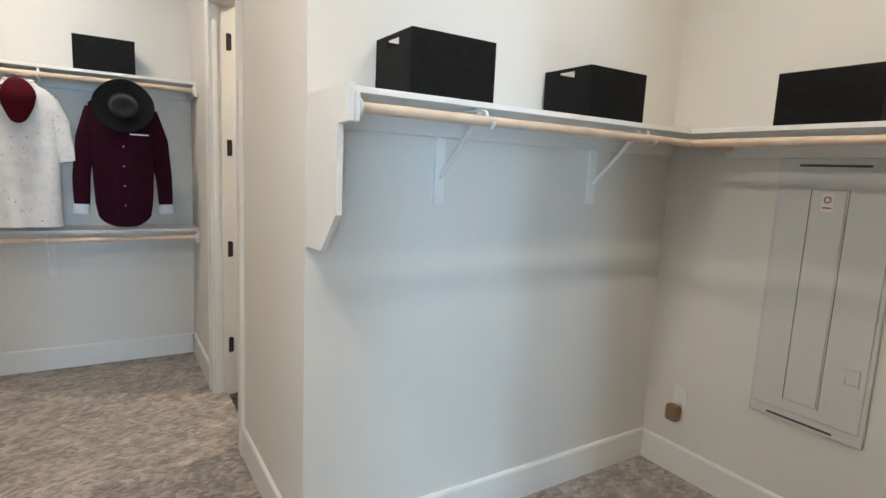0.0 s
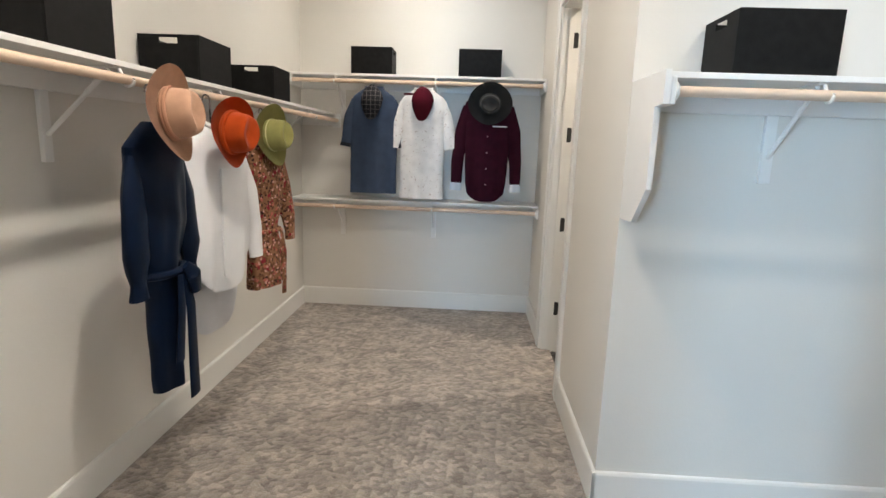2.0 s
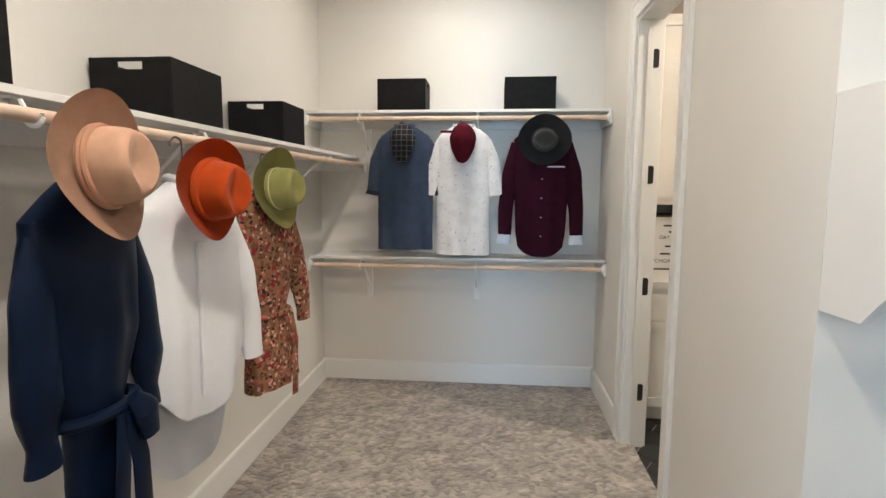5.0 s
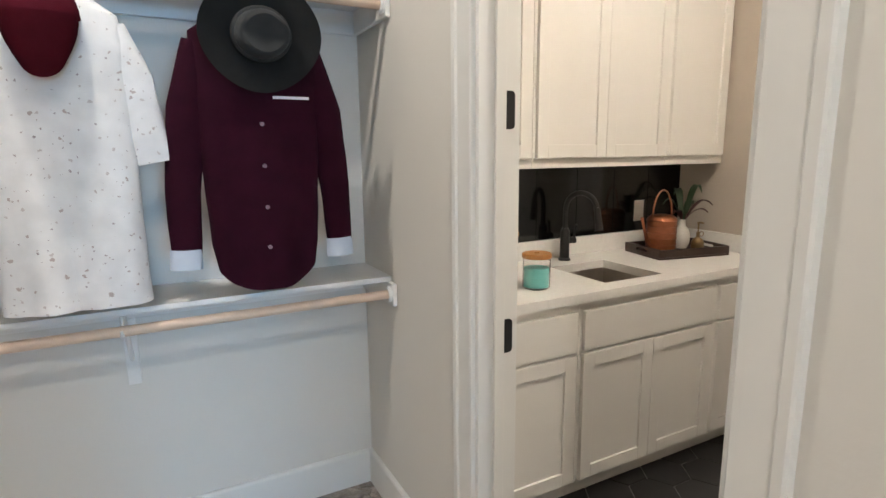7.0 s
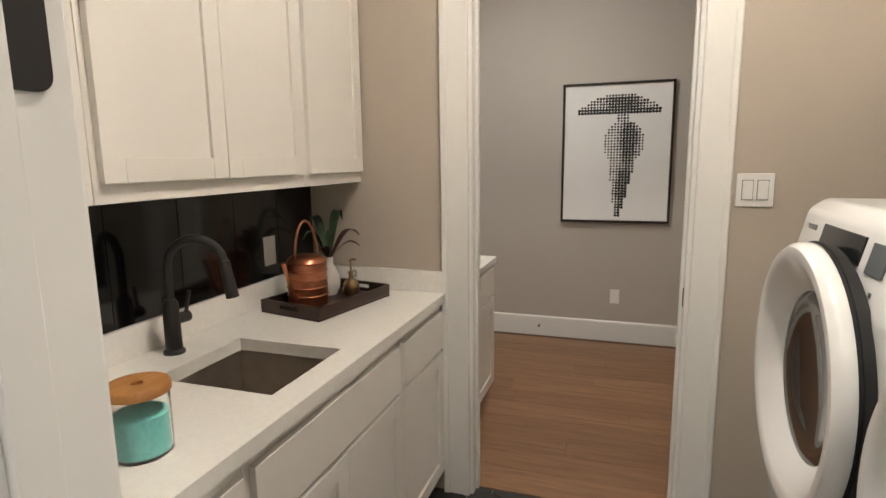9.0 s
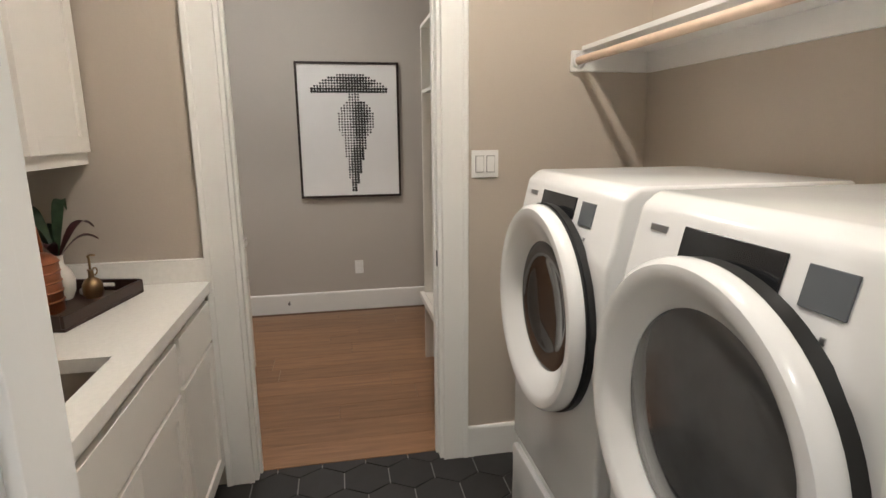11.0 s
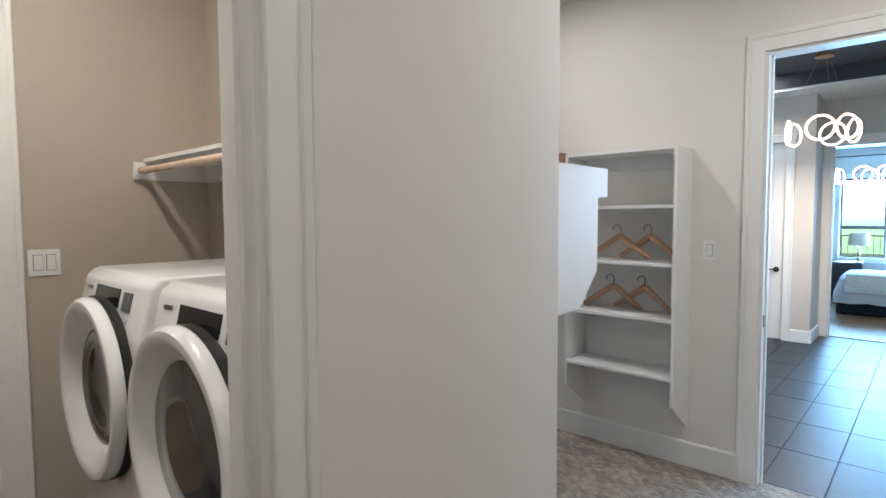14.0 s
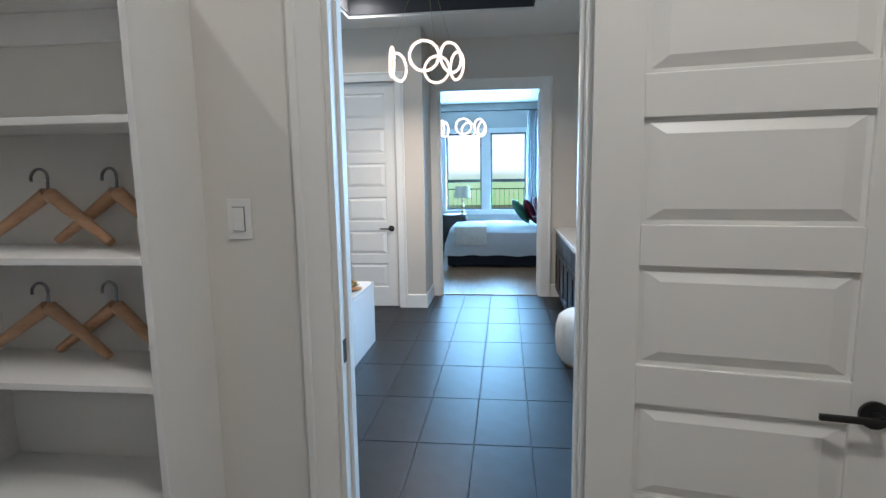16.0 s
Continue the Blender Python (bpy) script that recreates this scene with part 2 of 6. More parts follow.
# ---- floors and ceilings ----
def carpet_material():
    m = material("tufted_grey_brown_carpet", (0.335, 0.290, 0.255), 0.95, vary=0.10, scale=3.0)
    n, l = m.node_tree.nodes, m.node_tree.links
    b = n["Principled BSDF"]
    b.inputs["Sheen Weight"].default_value = 0.25
    old = b.inputs["Base Color"].links[0].from_socket
    tc = n.new("ShaderNodeTexCoord")
    mp = n.new("ShaderNodeMapping")
    mp.inputs["Scale"].default_value = (1, 1, 1)
    l.new(tc.outputs["Object"], mp.inputs["Vector"])
    wob = n.new("ShaderNodeTexNoise")
    wob.inputs["Scale"].default_value = 30
    wob.inputs["Detail"].default_value = 3
    l.new(tc.outputs["Object"], wob.inputs["Vector"])
    wm = n.new("ShaderNodeVectorMath")
    wm.operation = 'MULTIPLY_ADD'
    wm.inputs[1].default_value = (0.007, 0.007, 0.0)
    l.new(wob.outputs["Color"], wm.inputs[0])
    l.new(mp.outputs[0], wm.inputs[2])
    tone = None
    for scale, lo, hi, turn in ((36.0, 0.66, 1.32, 3), (15.0, 0.88, 1.12, 0)):
        m5 = n.new("ShaderNodeMapping")
        m5.inputs["Scale"].default_value = (1.0, 1.12, 1.0)
        m5.inputs["Rotation"].default_value = (0, 0, radians(turn))
        l.new(wm.outputs[0], m5.inputs["Vector"])
        vo = n.new("ShaderNodeTexVoronoi")
        vo.distance = 'CHEBYCHEV'
        vo.voronoi_dimensions = '2D'
        vo.inputs["Scale"].default_value = scale
        vo.inputs["Randomness"].default_value = 0.85
        l.new(m5.outputs[0], vo.inputs["Vector"])
        sep = n.new("ShaderNodeSeparateColor")
        l.new(vo.outputs["Color"], sep.inputs[0])
        mt = n.new("ShaderNodeMapRange")
        mt.inputs["To Min"].default_value, mt.inputs["To Max"].default_value = lo, hi
        l.new(sep.outputs[0], mt.inputs["Value"])
        if tone is None:
            tone, tuft = mt.outputs[0], vo
        else:
            mm = n.new("ShaderNodeMath")
            mm.operation = 'MULTIPLY'
            l.new(tone, mm.inputs[0])
            l.new(mt.outputs[0], mm.inputs[1])
            tone = mm.outputs[0]
    nz = n.new("ShaderNodeTexNoise")
    nz.inputs["Scale"].default_value = 160
    nz.inputs["Detail"].default_value = 5
    l.new(tc.outputs["Object"], nz.inputs["Vector"])
    mr = n.new("ShaderNodeMapRange")
    mr.inputs["From Min"].default_value, mr.inputs["From Max"].default_value = 0.3, 0.7
    mr.inputs["To Min"].default_value, mr.inputs["To Max"].default_value = 0.7, 1.3
    l.new(nz.outputs["Fac"], mr.inputs["Value"])
    big = n.new("ShaderNodeTexNoise")
    big.inputs["Scale"].default_value = 7.0
    big.inputs["Detail"].default_value = 3
    l.new(tc.outputs["Object"], big.inputs["Vector"])
    mb = n.new("ShaderNodeMapRange")
    mb.inputs["From Min"].default_value, mb.inputs["From Max"].default_value = 0.35, 0.65
    mb.inputs["To Min"].default_value, mb.inputs["To Max"].default_value = 0.82, 1.18
    l.new(big.outputs["Fac"], mb.inputs["Value"])
    m1 = n.new("ShaderNodeVectorMath")
    m1.operation = 'SCALE'
    l.new(old, m1.inputs[0])
    l.new(tone, m1.inputs["Scale"])
    m2 = n.new("ShaderNodeVectorMath")
    m2.operation = 'SCALE'
    l.new(m1.outputs[0], m2.inputs[0])
    l.new(mr.outputs[0], m2.inputs["Scale"])
    m3 = n.new("ShaderNodeVectorMath")
    m3.operation = 'SCALE'
    l.new(m2.outputs[0], m3.inputs[0])
    l.new(mb.outputs[0], m3.inputs["Scale"])
    l.new(m3.outputs[0], b.inputs["Base Color"])
    inv = n.new("ShaderNodeMath")
    inv.operation = 'SUBTRACT'
    l.new(nz.outputs["Fac"], inv.inputs[0])
    cut = n.new("ShaderNodeMath")
    cut.operation = 'MULTIPLY'
    cut.inputs[1].default_value = 1.6
    l.new(tuft.outputs["Distance"], cut.inputs[0])
    l.new(cut.outputs[0], inv.inputs[1])
    bp = n.new("ShaderNodeBump")
    bp.inputs["Strength"].default_value, bp.inputs["Distance"].default_value = 0.8, 0.008
    l.new(inv.outputs[0], bp.inputs["Height"])
    l.new(bp.outputs[0], b.inputs["Normal"])
    return m


M_CARPET = carpet_material()
bm = bmesh.new()
add_box(bm, XW - 0.02, XB + 0.07, YS - 0.065, YN + 0.02, -0.05, 0.0)
add_box(bm, XB + 0.07, XE + 0.02, YS - 0.065, YB + 0.02, -0.05, 0.0)
structure("floor_carpet", bm, M_CARPET, "grey-brown patterned tufted carpet")
bm = bmesh.new()
add_box(bm, XW - T, XE + T, YS - T / 2, YN + T, CEIL, CEIL + 0.1)
structure("ceiling_closet", bm, M_CEIL, "white painted closet ceiling")
bm = bmesh.new()
add_box(bm, XE + T, HX + T, 1.6, 4.98, CEIL, CEIL + 0.1)
add_box(bm, 1.9, HX + T, 4.985, 9.03, CEIL, CEIL + 0.1)
structure("ceiling_hall", bm, M_CEIL, "white painted ceiling of the laundry and hall")

# ---- bath and bedroom shell ----
SY, RY, BY = -4.27, -4.88, -8.95      # bath's south wall, bedroom doorway, bedroom's window wall
BEDC = 2.77
bm = bmesh.new()
# the opening is unseen, added for the blue bath lamps
wall_boxes(bm, "y", RY - T, YS - T / 2, -1.1 - T, -1.1, -0.1, 3.3, [(-2.85, -1.52, 1.05, 2.35)])
structure("wall_bath_west", bm, M_BATHWALL, "light beige painted bath wall behind the vanity")
bm = bmesh.new()
wall_boxes(bm, "y", RY, YS - T / 2, 2.95, 2.95 + T, -0.1, 3.3)
structure("wall_bath_east", bm, M_BATHWALL, "light beige painted bath wall beside the tub")
CD0, CD1, CDH = 1.285, 1.99, 2.45
bm = bmesh.new()
wall_boxes(bm, "x", 0.985, 2.95, SY - T, SY, -0.1, 3.3, [(CD0, CD1, -0.1, CDH)])
add_box(bm, 0.985, 0.985 + T, RY, SY - T, -0.1, 3.3)
structure("wall_bath_south", bm, M_BATHWALL, "light beige painted bath wall with a closed door")
RD0, RD1, RDH = -0.31, 0.895, 2.43
bm = bmesh.new()
wall_boxes(bm, "x", -1.1, 2.95 + T, RY - T, RY, -0.1, 3.3, [(RD0, RD1, -0.1, RDH)])
structure("wall_bedroom_north", bm, M_BATHWALL, "light beige painted wall with the bedroom doorway")
WZ0, WZ1 = 0.765, 2.22
WINS = [(-0.285, 0.385), (0.56, 1.24)]
M_BEDWALL = material("bedroom_wall_paint", (0.50, 0.48, 0.46), 0.75, vary=0.015, scale=2.5, bump=0.10, bump_scale=90)
bm = bmesh.new()
wall_boxes(bm, "x", -3.2, 3.6, BY - 0.16, BY, -0.1, BEDC, [(a, b, WZ0, WZ1) for a, b in WINS])
add_box(bm, -3.2 - T, -3.2, BY - 0.16, RY - T, -0.1, BEDC)
add_box(bm, 3.6, 3.6 + T, BY - 0.16, RY - T, -0.1, BEDC)
add_box(bm, -3.2, -1.1, RY - T, RY, -0.1, BEDC)
add_box(bm, 3.08, 3.6, RY - T, RY, -0.1, BEDC)
structure("wall_bedroom", bm, M_BEDWALL, "grey painted bedroom walls with two windows")
bm = bmesh.new()
add_box(bm, -3.3, 3.7, BY - 0.16, RY - T - 0.002, BEDC, BEDC + 0.1)
structure("ceiling_bedroom", bm, M_CEIL, "white painted bedroom ceiling")
BC = 3.0
TR = (-0.165, 1.65, -3.90, -0.75)
bm = bmesh.new()
for x0, x1, y0, y1 in [(-1.1, TR[0], RY, YS - T), (TR[1], 2.95, RY, YS - T), (TR[0], TR[1], RY, TR[2]), (TR[0], TR[1], TR[3], YS - T)]:
    add_box(bm, x0, x1, y0, y1, BC, BC + 0.19)
structure("ceiling_bath", bm, M_CEIL, "white bath ceiling round a raised tray")
bm = bmesh.new()
add_box(bm, TR[0] - 0.1, TR[1] + 0.1, TR[2] - 0.1, TR[3] + 0.1, BC + 0.19, BC + 0.27)
structure("ceiling_bath_tray", bm, M_DARKCEIL, "charcoal painted tray ceiling")
bm = bmesh.new()
for x0, x1, y0, y1 in [(TR[0], TR[0] + 0.012, TR[2], TR[3]), (TR[1] - 0.012, TR[1], TR[2], TR[3]), (TR[0] + 0.012, TR[1] - 0.012, TR[2], TR[2] + 0.012), (TR[0] + 0.012, TR[1] - 0.012, TR[3] - 0.012, TR[3])]:
    add_box(bm, x0, x1, y0, y1, BC + 0.03, BC + 0.189)
structure("trim_tray", bm, M_DARKCEIL, "charcoal painted riser of the tray ceiling")
M_SUB = material("dark_grout", (0.10, 0.105, 0.11), 0.85, vary=0.1)
bm = bmesh.new()
add_box(bm, -1.1, 2.95, RY - 0.06, YS - 0.064, -0.08, ZF - 0.003)
floor_bath = structure("floor_bath", bm, M_SUB, "dark grey rectangular floor tiles with pale joints")
bm = bmesh.new()
add_box(bm, XB + 0.07, LX + 0.065, LY0, LY1, -0.08, ZF - 0.003)
floor_laundry = structure("floor_laundry", bm, material("grey_grout", (0.26, 0.25, 0.24), 0.85, vary=0.1), "black hexagonal floor tiles with grey joints")
M_SUBW = material("floor_gap", (0.10, 0.06, 0.035), 0.8)
bm = bmesh.new()
add_box(bm, LX + 0.065, HX, 1.7, 8.9, -0.08, ZF - 0.003)
floor_hall = structure("floor_hall", bm, M_SUBW, "brown oak plank floor")
bm = bmesh.new()
add_box(bm, -3.2, 3.6, BY, RY - 0.06, -0.08, ZF - 0.003)
floor_bed = structure("floor_bedroom", bm, M_SUBW, "brown oak plank floor of the bedroom")
M_GROUND = material("far_grass", (0.12, 0.16, 0.08), 0.95, vary=0.2, scale=0.4)
bm = bmesh.new()
add_box(bm, -400, 400, -900, -9.4, -0.45, -0.35)
structure("ground", bm, M_GROUND, "flat green field outside the bedroom windows")


def backdrop_material():
    m = bpy.data.materials.new("bright_hazy_distance")
    m.use_nodes = True
    n, l = m.node_tree.nodes, m.node_tree.links
    n.remove(n["Principled BSDF"])
    tc = n.new("ShaderNodeTexCoord")
    sp = n.new("ShaderNodeSeparateXYZ")
    l.new(tc.outputs["Object"], sp.inputs[0])
    mr = n.new("ShaderNodeMapRange")
    mr.inputs["From Min"].default_value, mr.inputs["From Max"].default_value = -2.0, 6.0
    l.new(sp.outputs[2], mr.inputs["Value"])
    cr = n.new("ShaderNodeValToRGB")
    cr.color_ramp.elements[0].color = (0.30, 0.52, 0.22, 1)
    cr.color_ramp.elements[1].color = (0.92, 0.97, 1.0, 1)
    for pos, col in ((0.36, (0.40, 0.62, 0.36, 1)), (0.42, (0.50, 0.64, 0.62, 1)), (0.46, (0.85, 0.93, 1.0, 1))):
        e = cr.color_ramp.elements.new(pos)
        e.color = col
    l.new(mr.outputs[0], cr.inputs[0])
    em = n.new("ShaderNodeEmission")
    em.inputs["Strength"].default_value = 2.6
    l.new(cr.outputs[0], em.inputs["Color"])
    l.new(em.outputs[0], n["Material Output"].inputs["Surface"])
    return m


bm = bmesh.new()
add_box(bm, -40, 44, -30.2, -30.0, -6, 30)
structure("backdrop", bm, backdrop_material(), "bright hazy sky over a pale green field")

# ---- trim ----
def casing(name, m, w, h, parts_label, width=0.095, th=0.018, sides=(1, 1)):
    """Moulded casing round an opening w wide and h high, on the wall face at local y 0, out to +y."""
    bm = bmesh.new()
    prof = [(0.0, 0.0), (0.0, th * 0.7), (0.004, th * 0.85), (width - 0.026, th * 0.85), (width - 0.021, th * 1.15), (width - 0.005, th * 1.25), (width, th * 1.05), (width, 0.0)]
    for sgn, on in ((-1, sides[0]), (1, sides[1])):
        if not on:
            continue
        a = [bm.verts.new((w / 2 * sgn + sgn * u, v, ZF)) for u, v in prof]
        b = [bm.verts.new((w / 2 * sgn + sgn * u, v, h + u)) for u, v in prof]
        for i in range(len(prof) - 1):
            bm.faces.new([a[i], a[i + 1], b[i + 1], b[i]])
        bm.faces.new(a)
    a = [bm.verts.new((-w / 2 - u * sides[0], v, h + u)) for u, v in prof]
    b = [bm.verts.new((w / 2 + u * sides[1], v, h + u)) for u, v in prof]
    for i in range(len(prof) - 1):
        bm.faces.new([a[i], a[i + 1], b[i + 1], b[i]])
    ob = structure(name, bm, M_TRIM, parts_label)
    ob.matrix_basis = m
    return ob


def jamb(name, m, w, h, depth, label):
    """Lining of an opening, local y 0 to depth, with a door stop."""
    ob = new(name)
    ob.matrix_basis = m
    tagged(ob, label, kind="structure")
    t = 0.016
    for s in (-1, 1):
        box_part("side_lining", M_TRIM, ob, min(s * w / 2, s * (w / 2 - t)), max(s * w / 2, s * (w / 2 - t)), 0.001, depth - 0.001, ZF, h, 0.001)
        box_part("door_stop_strip", M_TRIM, ob, min(s * (w / 2 - t), s * (w / 2 - t - 0.011)), max(s * (w / 2 - t), s * (w / 2 - t - 0.011)), depth * 0.38, depth * 0.62, ZF, h - t, 0.001)
    box_part("head_lining", M_TRIM, ob, -w / 2 + t, w / 2 - t, 0.001, depth - 0.001, h - t, h, 0.001)
    return ob


LDC, LDW = (LD0 + LD1) / 2, LD1 - LD0
JAMB_L = jamb("jamb_laundry", pose(XB, LDC, 0, 0, 0, -90), LDW, DH, T, "white painted door lining")
casing("casing_laundry_closet", pose(XB, LDC, 0, 0, 0, 90), LDW, DH, "white moulded door casing")
casing("casing_laundry_inner", pose(XB + T, LDC, 0, 0, 0, -90), LDW, DH, "white moulded door casing")
EDC, EDW = (ED0 + ED1) / 2, ED1 - ED0
JAMB_H = jamb("jamb_hall", pose(LX, EDC, 0, 0, 0, -90), EDW, EDH, T, "white painted door lining")
casing("casing_hall", pose(LX, EDC, 0, 0, 0, 90), EDW, EDH, "white moulded door casing", width=0.115)
casing("casing_hall_outer", pose(LX + T, EDC, 0, 0, 0, -90), EDW, EDH, "white moulded door casing")
BDC, BDW = (BD0 + BD1) / 2, BD1 - BD0
JAMB_B = jamb("jamb_bath", pose(BDC, YS - T, 0), BDW, BDH, T, "white painted door lining")
casing("casing_bath", pose(BDC, YS, 0), BDW, BDH, "white moulded door casing")
casing("casing_bath_outer", pose(BDC, YS - T, 0, 0, 0, 180), BDW, BDH, "white moulded door casing")
casing("casing_bath_closet", pose((CD0 + CD1) / 2, SY, 0), CD1 - CD0, CDH, "white moulded door casing")
jamb("jamb_bedroom", pose((RD0 + RD1) / 2, RY - T, 0), RD1 - RD0, RDH, T, "white painted door lining")
casing("casing_bedroom", pose((RD0 + RD1) / 2, RY, 0), RD1 - RD0, RDH, "white moulded door casing", width=0.115, sides=(1, 0.75))


def baseboard(name, m, length, label="white painted baseboard", h=0.155, z=0.0):
    bm = bmesh.new()
    prof = [(0, z), (0.016, z), (0.016, z + h - 0.012), (0.012, z + h - 0.003), (0.006, z + h), (0, z + h)]
    add_prism(bm, prof, 0, length)
    ob = structure(name, bm, M_TRIM, label)
    ob.matrix_basis = m


CW = 0.095
baseboard("baseboard_west", pose(XW, YN, 0, 0, 0, -90), YN - YS)
baseboard("baseboard_north", pose(XB, YN, 0, 0, 0, 180), XB - XW - 0.016)
baseboard("baseboard_east_far", pose(XB, LD1 + CW, 0, 0, 0, 90), YN - LD1 - CW)
baseboard("baseboard_east_near", pose(XB, YB - 0.016, 0, 0, 0, 90), LD0 - CW - YB + 0.016)
baseboard("baseboard_alcove_north", pose(XE, YB, 0, 0, 0, 180), XE - XB + 0.016)
baseboard("baseboard_alcove_east", pose(XE, YS, 0, 0, 0, 90), YB - YS - 0.016)
baseboard("baseboard_south_east", pose(BD1 + CW, YS, 0), XE - 0.016 - BD1 - CW)
baseboard("baseboard_south_west", pose(XW + 0.016, YS, 0), BD0 - CW - XW - 0.016)
baseboard("baseboard_laundry_east", pose(LX, LY0 + 0.016, 0, 0, 0, 90), ED0 - 0.115 - LY0 - 0.016, z=ZF)
baseboard("baseboard_laundry_south", pose(XB + T, LY0, 0), LX - XB - T - 0.016, z=ZF)
baseboard("baseboard_hall", pose(HX, 1.8, 0, 0, 0, 90), 7.0, h=0.17, z=ZF)
baseboard("baseboard_bath_south", pose(0.985, SY, 0), CD0 - CW - 0.985, z=ZF)
baseboard("baseboard_bath_return", pose(0.985, RY + 0.02, 0, 0, 0, 90), SY - RY - 0.004, z=ZF)
baseboard("baseboard_bedroom_door", pose(-1.1, RY, 0), RD0 - 0.12 + 1.1, z=ZF)


def can_light(x, y, z):
    t = thing("recessed_light", pose(x, y, z), "round white recessed ceiling light, switched on", "ceiling light", "recessed ceiling lights")
    bm = bmesh.new()
    add_lathe(bm, [(0.072, 0.0), (0.074, -0.004), (0.088, -0.006), (0.093, -0.002), (0.093, 0.0)])
    part("trim_ring", bm, M_TRIM, t, smooth=True)
    bm = bmesh.new()
    add_lathe(bm, [(0.0, -0.003), (0.072, -0.003), (0.072, 0.0)])
    part("lens", bm, M_LENS, t, "glowing frosted lens")


# the hall fittings are unseen, added where their fill lamps hang
for x, y in CANS + LAUNDRY_CANS + HALL_FILL_CANS:
    can_light(x, y, CEIL)
for x, y in BED_CANS:
    can_light(x, y, BEDC)
for x, y in BATH_CAN_AND_FILLS[1:2]:
    can_light(x, y, BC + 0.19)

# ---- closet things ----
M_ROD = material("pale_pine_rod", (0.66, 0.50, 0.38), 0.5, vary=0.10, scale=14)
def wood(name, c0, c1, rough=0.5, stretch=(1, 14, 14), scale=3.0, rnd=0.0):
    m = material(name, c0, rough, vary=0.05, rnd=rnd)
    n, l = m.node_tree.nodes, m.node_tree.links
    b = n["Principled BSDF"]
    old = b.inputs["Base Color"].links[0].from_socket
    tc = n.new("ShaderNodeTexCoord")
    mp = n.new("ShaderNodeMapping")
    mp.inputs["Scale"].default_value = stretch
    l.new(tc.outputs["Object"], mp.inputs["Vector"])
    ns = n.new("ShaderNodeTexNoise")
    ns.inputs["Scale"].default_value = scale
    ns.inputs["Detail"].default_value = 8
    ns.inputs["Distortion"].default_value = 0.6
    l.new(mp.outputs[0], ns.inputs["Vector"])
    mr = n.new("ShaderNodeMapRange")
    mr.inputs["From Min"].default_value, mr.inputs["From Max"].default_value = 0.35, 0.65
    l.new(ns.outputs["Fac"], mr.inputs["Value"])
    mx = n.new("ShaderNodeMix")
    mx.data_type = 'RGBA'
    mx.blend_type = 'MULTIPLY'
    l.new(mr.outputs[0], mx.inputs["Factor"])
    l.new(old, mx.inputs[6])
    mx.inputs[7].default_value = (*[b1 / max(a, 1e-3) for a, b1 in zip(c0, c1)], 1)
    l.new(mx.outputs[2], b.inputs["Base Color"])
    return m


def shelf_run(name, m, length, depth, top, label, brackets, ends=(1, 1), rod_v=None, rod=True, group="closet shelves"):
    """A painted shelf on a wall: local x along the wall, y out of it. brackets: distances along it."""
    t = thing(name, m, label, "shelf", group)
    box_part("shelf_board", M_SHELF, t, 0.002, length - 0.002, 0.001, depth, top - 0.019, top, 0.002)
    box_part("wall_cleat", M_SHELF, t, 0.002, length - 0.002, 0.001, 0.019, top - 0.105, top - 0.0195, 0.002)
    rod_v = depth + 0.022 if rod_v is None else rod_v
    for on, x0, x1 in ((ends[0], 0.002, 0.020), (ends[1], length - 0.020, length - 0.002)):
        if on:
            bm = bmesh.new()
            add_box(bm, x0, x1, 0.0195, depth + 0.05, top - 0.105, top - 0.0195, 0.004)
            part("end_cleat", bm, M_SHELF, t)
            bm = bmesh.new()
            sx = x1 if x0 < 0.1 else x0 - 0.012
            add_lathe(bm, [(0.018, 0.0), (0.030, 0.0), (0.030, 0.005), (0.024, 0.012), (0.018, 0.012), (0.018, 0.0)], 24, pose(sx, rod_v, top - 0.062, 0, 90, 0) if x0 < 0.1 else pose(x0, rod_v, top - 0.062, 0, -90, 0))
            part("rod_socket", bm, M_SHELF, t, "round white rod socket", smooth=True)
    if rod:
        bm = bmesh.new()
        add_cyl(bm, (0.012, rod_v, top - 0.062), (length - 0.012, rod_v, top - 0.062), 0.0165, seg=16)
        part("rod", bm, M_ROD, t, "bare pale wooden closet rod", smooth=True)
    for x in brackets:
        bm = bmesh.new()
        add_box(bm, x - 0.021, x + 0.021, 0.0005, 0.0185, top - 0.35, top - 0.1055, 0.002)
        add_box(bm, x - 0.010, x + 0.010, 0.024, depth - 0.02, top - 0.026, top - 0.0195)
        add_tube(bm, [(x, 0.019, top - 0.255), (x, depth - 0.045, top - 0.03)], 0.0085, seg=8)
        hook = [(x, rod_v + 0.021 * math.cos(a), top - 0.062 + 0.021 * math.sin(a)) for a in [math.radians(d) for d in range(150, 400, 25)]]
        add_tube(bm, [(x, rod_v - 0.03, top - 0.028)] + hook, 0.006, seg=6)
        part("bracket", bm, M_SHELF, t, "white steel shelf bracket")
    return t


SZ = 1.718
shelf_run("wall_shelf", pose(XB, YN, 0, 0, 0, 180), XB - XW, 0.30, 2.022, "upper white closet shelf with pale wooden rod on the far wall", [0.885, 1.70])
shelf_run("wall_shelf", pose(XB, YN, 0, 0, 0, 180), XB - XW, 0.30, 1.008, "lower white closet shelf with pale wooden rod on the far wall", [0.885, 1.70])
shelf_run("wall_shelf", pose(XW, YN, 0, 0, 0, -90), YN - YS, 0.30, SZ, "long white closet shelf with pale wooden rod carrying dresses", [0.72, 1.5, 2.2, 2.95, 3.8])
